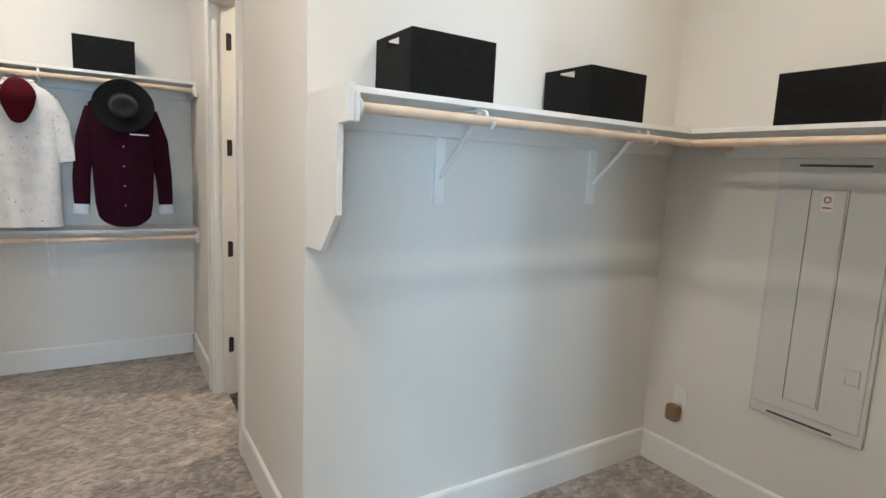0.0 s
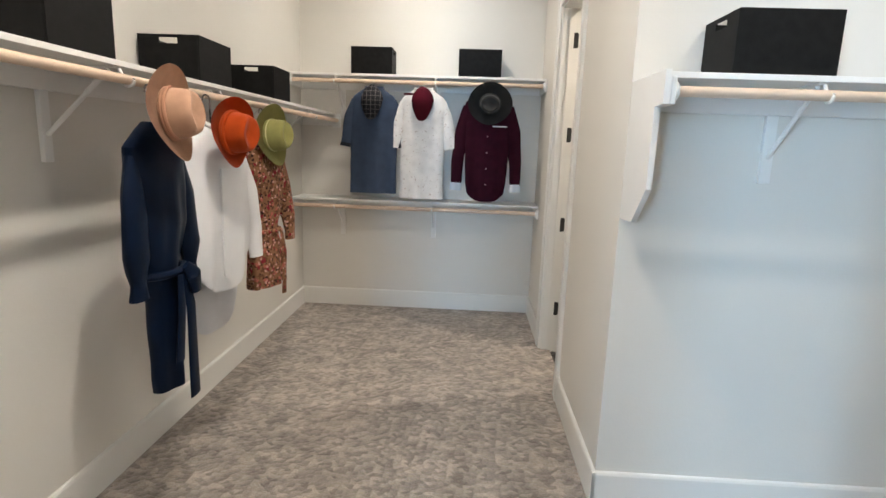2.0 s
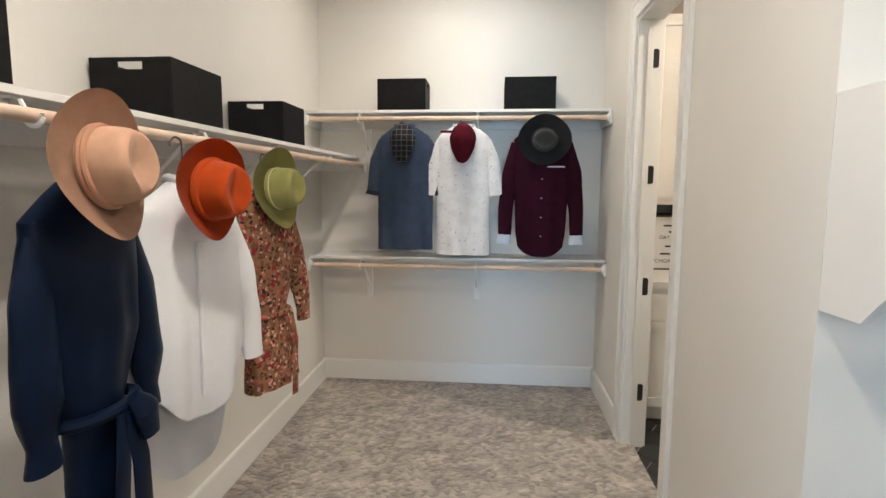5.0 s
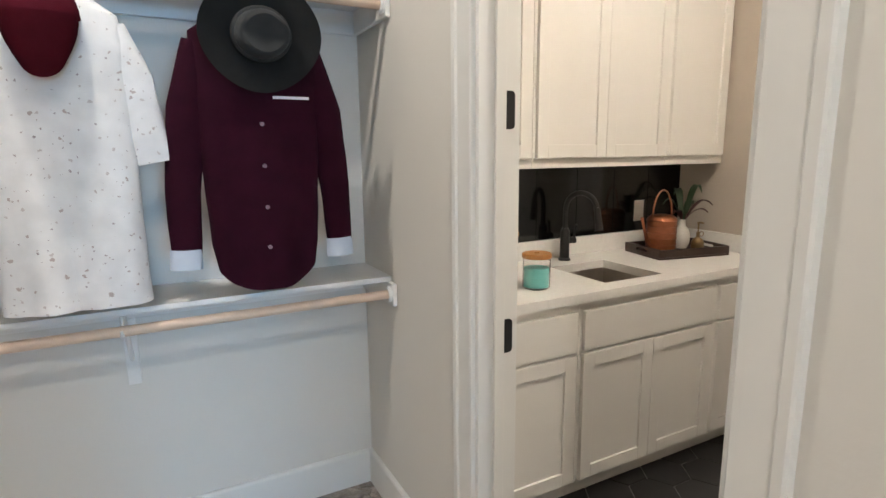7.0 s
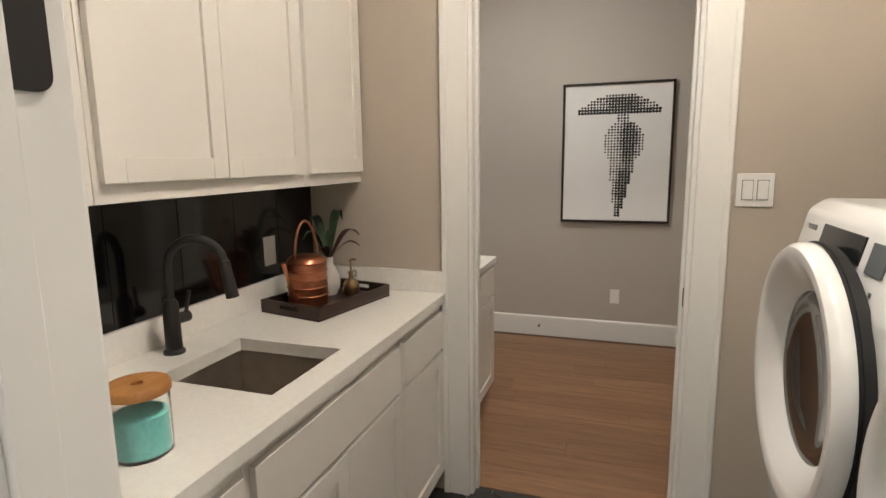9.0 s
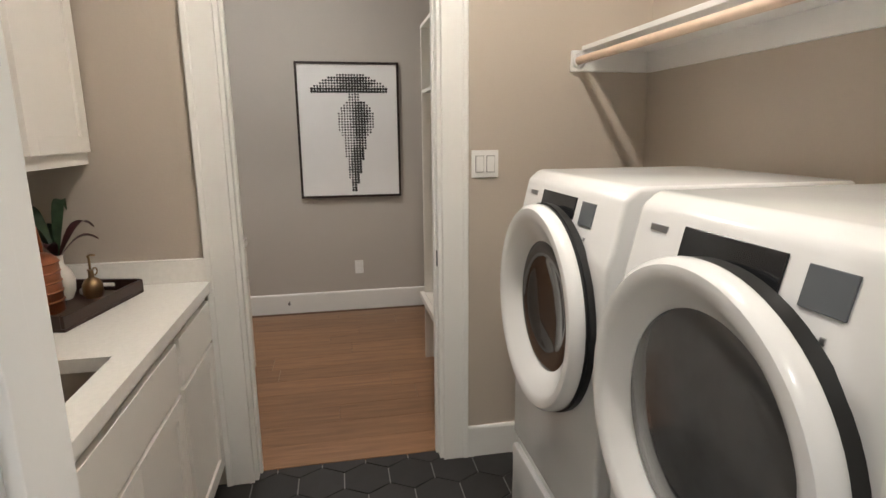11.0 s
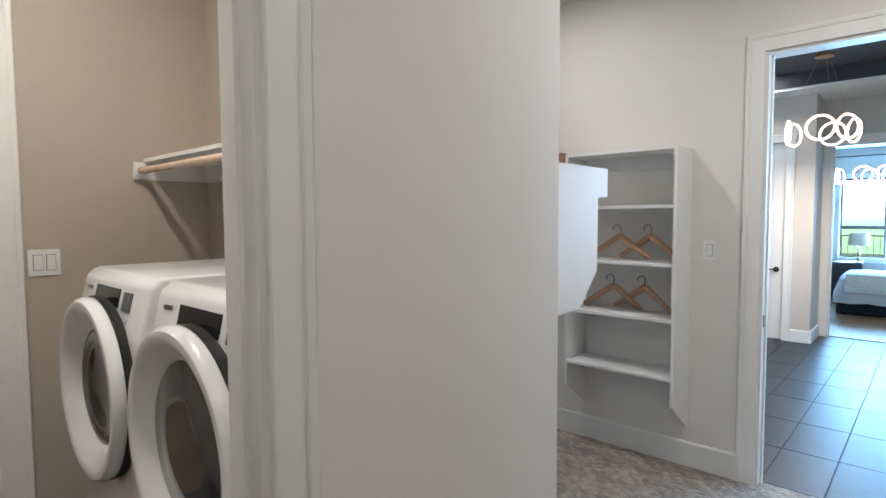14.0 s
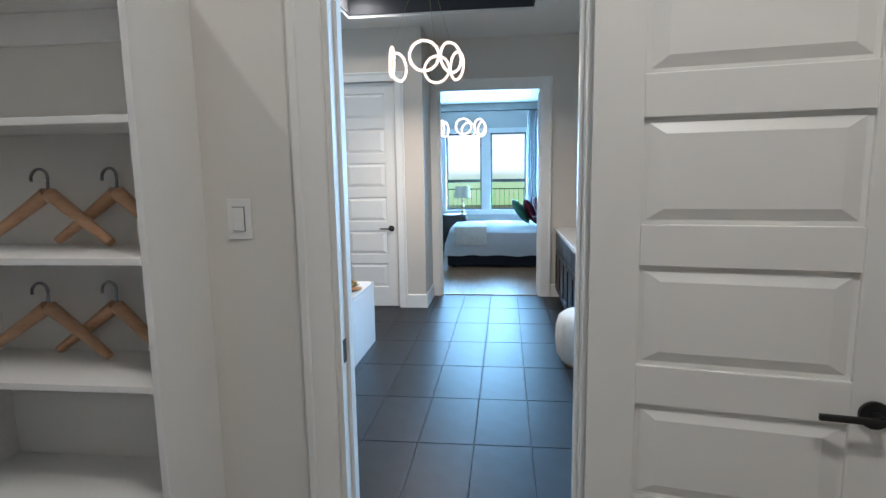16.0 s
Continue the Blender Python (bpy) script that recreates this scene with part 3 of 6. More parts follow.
shelf_run("wall_shelf", pose(XE, YB, 0, 0, 0, 180), XE - XB - 0.02, 0.30, 1.725, "white alcove shelf with empty pale wooden rod", [0.57, 1.39], ends=(0, 1))
shelf_run("wall_shelf", pose(XE, YS + 0.30, 0, 0, 0, 90), YB - YS - 0.60 - 0.002, 0.30, 1.725, "white alcove shelf with empty rod above the electric panel", [0.35], ends=(0, 0))
shelf_run("wall_shelf", pose(1.69, YS, 0), XE - 1.69, 0.30, 1.725, "short white shelf between the shelf unit and the corner", [], ends=(1, 0))
# shaped end panel of the alcove shelf
gp = thing("shelf_end_panel", pose(XB + 0.001, YB, 0, 0, 0, 0), "white painted shelf end panel with a cut-off lower corner", "panel")
bm = bmesh.new()
add_prism(bm, [(-0.001, 1.725), (-0.353, 1.725), (-0.353, 1.622), (-0.278, 1.618), (-0.275, 1.353), (-0.148, 1.228), (-0.001, 1.223)], 0.0, 0.019)
part("panel", bm, M_SHELF, gp)

# shelf unit beside the bath door
UX0, UX1, UD = 0.972, 1.685, 0.266
u = thing("shelf_unit", pose(UX0, YS, 0), "white open wall shelf unit with four shelves and tapered sides", "shelf unit")
UW = UX1 - UX0
for x in (0.0, UW - 0.019):
    bm = bmesh.new()
    add_prism(bm, [(0.001, 0.255), (0.03, 0.255), (UD, 0.432), (UD, 1.952), (0.001, 1.952)], x, x + 0.019)
    part("side_panel", bm, M_SHELF, u)
box_part("top", M_SHELF, u, 0.0195, UW - 0.0195, 0.001, UD, 1.933, 1.951)
for z in (1.614, 1.272, 0.945, 0.601):
    box_part("shelf", M_SHELF, u, 0.0195, UW - 0.0195, 0.001, UD + 0.004, z - 0.019, z)
box_part("cleat", M_SHELF, u, 0.0195, UW - 0.0195, 0.001, 0.016, 1.845, 1.932)


def storage_bin(m, sx, sy, h, label, mat=None):
    """A box-shaped bin, sx along local x, open handle slots in its ends (faces across x)."""
    mat = mat or M_BIN
    t = thing("storage_bin", m, label, "storage box", "storage boxes on the shelves")
    w = 0.006
    bm = bmesh.new()
    add_box(bm, -sx / 2, sx / 2, -sy / 2, -sy / 2 + w, 0, h, 0.002)
    part("long_side", bm, mat, t)
    bm = bmesh.new()
    add_box(bm, -sx / 2, sx / 2, sy / 2 - w, sy / 2, 0, h, 0.002)
    part("long_side", bm, mat, t)
    for s in (-1, 1):
        bm = bmesh.new()
        x0, x1 = sorted((s * sx / 2, s * (sx / 2 - w)))
        hw, z0, z1 = 0.042, h * 0.80, h * 0.80 + 0.025
        yo = sy / 2 - w
        outer = [(-yo, 0.0), (yo, 0.0), (yo, h - 0.001), (-yo, h - 0.001)]
        inner = [(-hw, z0), (hw, z0), (hw, z1), (-hw, z1)]
        loops = [[bm.verts.new((x, y, z)) for y, z in ring] for x in (x0, x1) for ring in (outer, inner)]
        for p, q in ((0, 1), (2, 3), (0, 2), (1, 3)):
            for k in range(4):
                j = (k + 1) % 4
                bm.faces.new([loops[p][k], loops[p][j], loops[q][j], loops[q][k]])
        part("handle_end", bm, mat, t, "end with a cut-out handle slot")
    box_part("bottom", mat, t, -sx / 2 + w, sx / 2 - w, -sy / 2 + w, sy / 2 - w, 0.0, 0.006, 0)
    return t


for y0, y1 in ((1.474, 1.773), (2.353, 2.675), (3.265, 3.565)):
    storage_bin(pose(-1.14, (y0 + y1) / 2, SZ, 0, 0, 90), y1 - y0, 0.275, 0.192, "black storage bin with handle slot on the long shelf")
storage_bin(pose(-0.625, 4.56, 2.022, 0, 0, 0), 0.332, 0.25, 0.208, "black storage bin on the upper far shelf")
storage_bin(pose(0.245, 4.56, 2.022, 0, 0, 0), 0.34, 0.25, 0.21, "black storage bin on the upper far shelf")
storage_bin(pose(1.174, 1.877, 1.725), 0.32, 0.255, 0.20, "black storage bin with handle slot on the alcove shelf")
storage_bin(pose(1.942, 1.877, 1.725), 0.32, 0.255, 0.195, "black storage bin with handle slot on the alcove shelf")
storage_bin(pose(2.535, 1.218, 1.725, 0, 0, 90), 0.345, 0.25, 0.197, "black storage bin on the shelf above the electric panel")
M_KRAFT = wood("brown_box_leatherette", (0.42, 0.25, 0.14), (0.36, 0.2, 0.11), 0.55, stretch=(3, 3, 3))
storage_bin(pose(1.975, 0.285, 1.725), 0.33, 0.25, 0.265, "tan brown box on the short alcove shelf", M_KRAFT)

# ---- doors, hinges, switches ----
def hinge(m, under, label="black steel door hinge leaf", mat=None):
    """Leaf in local x-z at y 0, with a knuckle."""
    bm = bmesh.new()
    rim = [(0.017, -0.05), (0.017, 0.05)]
    for cz, a0 in ((0.038, 90), (-0.038, 180)):
        rim += [(-0.013 + 0.012 * math.cos(radians(a0 + d)), cz + 0.012 * math.sin(radians(a0 + d))) for d in range(0, 91, 18)]
    add_prism(bm, [(-x, z) for x, z in rim], 0.0, 0.003, pose(0, 0, 0, 0, 0, 90))
    add_cyl(bm, (0.019, 0.004, -0.05), (0.019, 0.004, 0.05), 0.006, seg=10)
    ob = part("door_hinge", bm, mat or M_BLACK, under, label)
    ob.matrix_basis = under.matrix_basis.inverted() @ m


for z in (0.32, 0.945, 1.575, 2.20):
    hinge(pose(XB + 0.088, LD1 - 0.0165, z, 0, 0, 180), JAMB_L)
M_NICKEL = material("dark_nickel", (0.20, 0.19, 0.18), 0.35, metal=1.0)
for z in (0.33, 0.95, 1.575, 2.20):
    hinge(pose(LX + 0.09, ED1 - 0.0165, z, 0, 0, 180), JAMB_H, "dark steel door hinge leaf", M_NICKEL)


def strike(m, under):
    bm = bmesh.new()
    add_box(bm, -0.013, 0.013, 0.0, 0.002, -0.035, 0.035, 0.0008)
    ob = part("strike_plate", bm, M_BLACK, under, "black steel latch strike plate")
    ob.matrix_basis = under.matrix_basis.inverted() @ m


strike(pose(LX + 0.03, ED0 + 0.0165, 0.95), JAMB_H)
strike(pose(XB + 0.05, LD0 + 0.0165, 0.95), JAMB_L)
strike(pose(BD1 - 0.0165, YS - 0.03, 0.95, 0, 0, 90), JAMB_B)


def panel_door(m, w, h, label, knob_side=1, n=6, name="interior_door"):
    """A six-panel leaf: local x from the hinge, faces across y, with lever handles."""
    t = thing(name, m, label, "door")
    th = 0.035
    box_part("core", M_TRIM, t, 0.002, w - 0.002, -0.0045, 0.0045, 0.012, h, 0)
    st, rl = 0.122, 0.105
    for x0, x1 in ((0.0, st), (w - st, w)):
        box_part("stile", M_TRIM, t, x0, x1, -th / 2, th / 2, 0.010, h, 0.002)
    rails = [(0.123 + i * 0.369) * h / 2.45 for i in range(n + 1)]
    for i, z in enumerate(rails):
        box_part("rail", M_TRIM, t, st, w - st, -th / 2, th / 2, z if i else 0.010, z + rl if i < n else h, 0.002)
    for i in range(n):
        z0, z1 = rails[i] + rl, rails[i + 1]
        bm = bmesh.new()
        for s in (-1, 1):
            o = [(st + 0.012, z0 + 0.012), (w - st - 0.012, z0 + 0.012), (w - st - 0.012, z1 - 0.012), (st + 0.012, z1 - 0.012)]
            k = 0.040
            inn = [(st + k + 0.012, z0 + k), (w - st - k - 0.012, z0 + k), (w - st - k - 0.012, z1 - k), (st + k + 0.012, z1 - k)]
            a = [bm.verts.new((x, s * 0.0048, z)) for x, z in o]
            b = [bm.verts.new((x, s * 0.0165, z)) for x, z in inn]
            bm.faces.new(b)
            for q in range(4):
                bm.faces.new([a[q], a[(q + 1) % 4], b[(q + 1) % 4], b[q]])
        part("raised_panel", bm, M_TRIM, t)
    kx, kz = w - 0.075, 0.89
    for s in (-1, 1):
        bm = bmesh.new()
        add_cyl(bm, (kx, s * th / 2, kz), (kx, s * (th / 2 + 0.010), kz), 0.033, seg=28)
        add_cyl(bm, (kx, s * (th / 2 + 0.010), kz), (kx, s * (th / 2 + 0.045), kz), 0.012, seg=16)
        add_box(bm, kx - 0.125, kx + 0.012, s * (th / 2 + 0.045) - 0.006, s * (th / 2 + 0.045) + 0.006, kz - 0.008, kz + 0.008, 0.003)
        part("lever_handle", bm, M_BLACK, t, "matt black lever handle on a round rose", smooth=True)
    box_part("latch", M_NICKEL, t, w, w + 0.010, -0.010, 0.010, kz - 0.012, kz + 0.012, 0.002)
    return t


panel_door(pose(BD0 + 0.004, YS + 0.034, 0, 0, 0, 169.5), 0.725, 2.44, "white six-panel door standing wide open against the wall")
panel_door(pose(CD1 - 0.003, SY - 0.045, ZF, 0, 0, 180), CD1 - CD0 - 0.006, CDH - 0.004 - ZF, "white six-panel bath door, shut")
panel_door(pose(RD0 + 0.02, RY - T - 0.02, ZF, 0, 0, -93), 0.76, RDH - 0.03, "white bedroom door standing open into the room")


M_GAPSHADE = material("painted_gap_shade", (0.20, 0.19, 0.18), 0.6)


def plate(name, m, w, h, label, rockers=(), slots=False):
    """A wall plate in local x-z, out to +y."""
    t = thing(name, m, label, "switch" if rockers else "outlet")
    box_part("cover_plate", M_SHELF, t, -w / 2, w / 2, 0.0005, 0.006, -h / 2, h / 2, 0.002)
    for x in rockers:
        # flat dark rim: the shade of the gap round a rocker, as colour
        box_part("rocker_gap", M_GAPSHADE, t, x - 0.0185, x + 0.0185, 0.0061, 0.0066, -0.0355, 0.0355, 0)
        box_part("rocker", M_SHELF, t, x - 0.016, x + 0.016, 0.0068, 0.0125, -0.033, 0.033, 0.0015)
    if slots:
        for z in (-0.02, 0.02):
            box_part("socket_face", M_SHELF, t, -0.016, 0.016, 0.0062, 0.008, z - 0.014, z + 0.014, 0.002)
    return t


plate("light_switch", pose(0.867, YS, 1.345), 0.072, 0.116, "white single rocker light switch beside the doorway", (0.0,))
plate("light_switch", pose(-0.98, YN, 1.655, 0, 0, 180), 0.072, 0.116, "white blank cover plate behind the hanging clothes", (0.0,))
plate("light_switch", pose(LX, 3.0, 1.36, 0, 0, 90), 0.118, 0.116, "white double rocker light switch on the laundry wall", (-0.024, 0.024))
plate("wall_outlet", pose(HX, 3.475, 0.36, 0, 0, 90), 0.072, 0.116, "white wall outlet under the framed print", (), True)
plate("wall_outlet", pose(2.44, LY1 - 0.012, 1.125, 0, 0, 180), 0.072, 0.116, "white wall outlet on the black backsplash", (), True)
plate("wall_outlet", pose(XE, 1.814, 0.405, 0, 0, 90), 0.072, 0.116, "white wall outlet beside the electric panel", (), True)
af = thing("plug_in_freshener", pose(XE - 0.009, 1.825, 0.335, 0, 0, 90), "small brown plug-in device in the outlet", "plug")
bm = bmesh.new()
add_box(bm, -0.034, 0.034, 0.0, 0.05, -0.05, 0.035, 0.014)
part("body", bm, material("brown_plastic", (0.25, 0.15, 0.08), 0.5), af, smooth=True)
ds = thing("door_stop", pose(HX - 0.016, 4.075, 0.085, 0, 0, 90), "small dark door stop on the baseboard", "door stop")
bm = bmesh.new()
add_cyl(bm, (0, 0, 0), (0, 0.055, 0), 0.006, seg=10)
add_cyl(bm, (0, 0.055, 0), (0, 0.07, 0), 0.011, seg=12)
part("stop", bm, M_NICKEL, ds)

# electric panel
ep = thing("electric_panel", pose(XE, 1.235, 0.075, 0, 0, 90), "light grey painted electric panel with a latched door", "electric panel")
M_PANEL = material("grey_panel_paint", (0.62, 0.615, 0.60), 0.42, vary=0.02)
M_SLOTSHADE = material("shadow_slot", (0.08, 0.08, 0.08), 0.7)
bm = bmesh.new()
add_box(bm, -0.206, 0.233, 0.0005, 0.018, 0.423, 1.545, 0.006)
part("cover", bm, M_PANEL, ep)
bm = bmesh.new()
add_box(bm, -0.190, 0.217, 0.018, 0.024, 0.475, 1.485, 0.004)
part("door", bm, M_PANEL, ep)
bm = bmesh.new()
add_box(bm, -0.035, 0.089, 0.024, 0.030, 0.525, 1.418, 0.0045)
part("raised_strip", bm, M_PANEL, ep)
# raised dark strips that put the shade beside the bead into colour
for x in (-0.041, 0.095):
    box_part("groove", M_SLOTSHADE, ep, x - 0.0015, x + 0.0015, 0.0241, 0.0246, 0.52, 1.42, 0)
bm = bmesh.new()
wall_boxes(bm, "x", -0.168, -0.112, 0.0242, 0.030, 0.66, 0.73, [(-0.160, -0.120, 0.668, 0.695)])
part("latch", bm, M_PANEL, ep, "recessed door latch")
box_part("rating_plate", M_PANEL, ep, -0.175, -0.105, 0.0241, 0.0262, 1.20, 1.27, 0.001)
box_part("label", material("paper_label", (0.74, 0.70, 0.67), 0.6), ep, 0.008, 0.052, 0.0302, 0.0307, 1.33, 1.405, 0)
bm = bmesh.new()
add_lathe(bm, [(0.009, 0.0), (0.014, 0.0), (0.014, 0.0006), (0.009, 0.0006), (0.009, 0.0)], 20, pose(0.030, 0.0309, 1.378, -90, 0, 0))
part("label_mark", bm, material("label_ink", (0.25, 0.08, 0.07), 0.6), ep)
box_part("label_line", bpy.data.materials["label_ink"], ep, 0.014, 0.046, 0.0309, 0.0313, 1.343, 1.349, 0)
# flat dark strips in place of slots, their shade given as colour
for z in (0.436, 1.508):
    box_part("slot", M_SLOTSHADE, ep, -0.10, 0.155, 0.0182, 0.0188, z, z + 0.010, 0)

# ---- hangers and clothes ----
M_HANGER = wood("beech_hanger", (0.55, 0.33, 0.19), (0.45, 0.25, 0.14), 0.4, stretch=(4, 12, 12))
M_CHROME = material("chrome", (0.32, 0.32, 0.33), 0.22, metal=1.0)
M_DARKHANG = material("black_velvet_hanger", (0.02, 0.02, 0.02), 0.9)


def add_hook(bm, z0=0.0, r=0.022, wire=0.0032):
    pts = [(0, 0, z0), (0, 0, z0 + 0.03)] + [(r - r * math.cos(a), 0, z0 + 0.03 + 0.012 + r * math.sin(a)) for a in [math.radians(d) for d in range(0, 215, 20)]]
    add_tube(bm, pts, wire, seg=8)


def wooden_hanger(m):
    t = thing("wooden_hanger", m, "beech wood coat hanger with chrome hook leaning in the shelf unit", "hanger", "wooden hangers")
    for s in (-1, 1):
        bm = bmesh.new()
        pts, rad = [], []
        for i in range(9):
            f = i / 8
            pts.append((s * (0.004 + 0.195 * f), 0.012 * f * f, 0.150 - 0.137 * f))
            rad.append(0.021 - 0.008 * f)
        add_tube(bm, pts, rad, seg=10)
        part("arm", bm, M_HANGER, t, smooth=True)
    bm = bmesh.new()
    add_hook(bm, 0.152, 0.026, 0.0045)
    part("hook", bm, M_CHROME, t, "chrome wire hook", smooth=True)


for zs, xs in ((1.272, (1.39, 1.20)), (0.945, (1.43, 1.235))):
    for i, x in enumerate(xs):
        wooden_hanger(pose(x, YS + 0.095 - 0.022 * i, zs + 0.004, 6, 0, -9 * i))


def cloth(name, color, rough=0.85, vary=0.08, scale=14, weave=0.25, sheen=0.0):
    return material(name, color, rough, vary=vary, scale=scale, bump=weave, bump_scale=420, sheen=sheen, spec=0.12)


def print_cloth(name, base, spots, scale, thr):
    """Cloth with blotches of other colours: spots is a list of (colour, scale, threshold)."""
    m = cloth(name, base)
    n, l = m.node_tree.nodes, m.node_tree.links
    b = n["Principled BSDF"]
    cur = b.inputs["Base Color"].links[0].from_socket
    tc = n.new("ShaderNodeTexCoord")
    for k, (col, sc, th) in enumerate(spots):
        mp = n.new("ShaderNodeMapping")
        mp.inputs["Location"].default_value = (3.7 * k, 1.3 * k, 5.1 * k)
        l.new(tc.outputs["Object"], mp.inputs["Vector"])
        vo = n.new("ShaderNodeTexVoronoi")
        vo.inputs["Scale"].default_value = sc
        l.new(mp.outputs[0], vo.inputs["Vector"])
        nz = n.new("ShaderNodeTexNoise")
        nz.inputs["Scale"].default_value = sc * 2.6
        l.new(mp.outputs[0], nz.inputs["Vector"])
        ad = n.new("ShaderNodeMath")
        ad.operation = 'MULTIPLY_ADD'
        ad.inputs[1].default_value = 0.9
        l.new(nz.outputs["Fac"], ad.inputs[0])
        l.new(vo.outputs["Distance"], ad.inputs[2])
        lt = n.new("ShaderNodeMath")
        lt.operation = 'LESS_THAN'
        lt.inputs[1].default_value = th
        l.new(ad.outputs[0], lt.inputs[0])
        mx = n.new("ShaderNodeMix")
        mx.data_type = 'RGBA'
        l.new(lt.outputs[0], mx.inputs["Factor"])
        l.new(cur, mx.inputs[6])
        mx.inputs[7].default_value = (*col, 1)
        cur = mx.outputs[2]
    l.new(cur, b.inputs["Base Color"])
    return m


M_NAVY = cloth("navy_satin", (0.003, 0.009, 0.026), 0.40, 0.2, weave=0.08)
M_WHITE = cloth("white_cotton", (0.80, 0.80, 0.82), 0.9, 0.02)
M_FLORAL = print_cloth("brown_floral_crepe", (0.25, 0.125, 0.068), [((0.05, 0.022, 0.018), 42, 0.80), ((0.15, 0.065, 0.035), 30, 0.82), ((0.42, 0.13, 0.095), 17, 0.66), ((0.24, 0.025, 0.035), 24, 0.74), ((0.58, 0.32, 0.27), 36, 0.70)], 1, 1)
M_SLATE = cloth("slate_blue_jersey", (0.042, 0.060, 0.100), 0.9, 0.10)
M_PRINT = print_cloth("white_tee_with_faint_print", (0.78, 0.76, 0.75), [((0.50, 0.42, 0.39), 24, 0.53), ((0.60, 0.54, 0.52), 33, 0.52), ((0.42, 0.36, 0.36), 46, 0.50)], 1, 1)
M_WINE = cloth("wine_red_cotton", (0.026, 0.003, 0.010), 0.9, 0.15)
M_WINEBUTTON = material("grey_plum_button", (0.22, 0.13, 0.16), 0.35)
M_CUFF = cloth("pale_blue_cuff", (0.55, 0.60, 0.68), 0.85, 0.03)
M_NAVYCUFF = cloth("dark_blue_ribbing", (0.02, 0.022, 0.03), 0.9)


def body_mesh(bm, rows, folds, seed, segs=56, open_hem=0.0):
    """Loft of flattened rings. rows: (z, x centre, half width, half depth); folds: ripple at the hem in metres; open_hem: rise of the hem at the sides."""
    rings = []
    zs = [r[0] for r in rows]
    top, bot = zs[0], zs[-1]
    fine = []
    for (a, b) in zip(rows, rows[1:]):
        for k in range(5):
            f = k / 5
            fine.append([a[i] + (b[i] - a[i]) * f for i in range(4)])
    fine.append(list(rows[-1]))
    for z, xc, hw, hd in fine:
        d = (top - z) / max(top - bot, 1e-6)
        ring = []
        for i in range(segs):
            a = 2 * math.pi * i / segs
            c, s = math.cos(a), math.sin(a)
            x = xc + hw * math.copysign(abs(c) ** 0.8, c)
            y = hd * math.copysign(abs(s) ** 0.7, s)
            rip = folds * d ** 1.3 * (math.sin(x * 34 + seed) + 0.6 * math.sin(x * 61 + 2.1 * seed) + 0.5 * noise.noise((x * 9, z * 5, seed)))
            wr = 0.006 * noise.noise((x * 14 + seed, z * 9, y * 5))
            zz = z + (open_hem * d ** 6) * abs(c) ** 2.5
            ring.append(bm.verts.new((x + 0.004 * noise.noise((z * 12, seed, x * 3)), y + (rip + wr) * (1 if s > 0 else 0.6), zz)))
        rings.append(ring)
    for a, b in zip(rings, rings[1:]):
        for i in range(segs):
            j = (i + 1) % segs
            bm.faces.new([a[i], a[j], b[j], b[i]])
    bm.faces.new(rings[0])


def sleeve_mesh(bm, pts, radii, seed, flat=0.55, segs=18):
    """A tapered limp sleeve along points, flattened front to back."""
    rings = []
    fine, fr = [], []
    for i in range(len(pts) - 1):
        for k in range(5):
            f = k / 5
            fine.append(Vector(pts[i]).lerp(Vector(pts[i + 1]), f))
            fr.append(radii[i] + (radii[i + 1] - radii[i]) * f)
    fine.append(Vector(pts[-1]))
    fr.append(radii[-1])
    for i, p in enumerate(fine):
        t = (fine[min(i + 1, len(fine) - 1)] - fine[max(i - 1, 0)]).normalized()
        side = Vector((0, 1, 0)).cross(t).normalized()
        ring = []
        for k in range(segs):
            a = 2 * math.pi * k / segs
            w = 1 + 0.10 * noise.noise((k * 1.7 + seed, i * 0.35, seed))
            ring.append(bm.verts.new(p + side * (fr[i] * w * math.cos(a)) + Vector((0, fr[i] * flat * w * math.sin(a), 0))))
        rings.append(ring)
    for a, b in zip(rings, rings[1:]):
        for k in range(segs):
            j = (k + 1) % segs
            bm.faces.new([a[k], a[j], b[j], b[k]])
    bm.faces.new(rings[0])
    bm.faces.new(rings[-1])


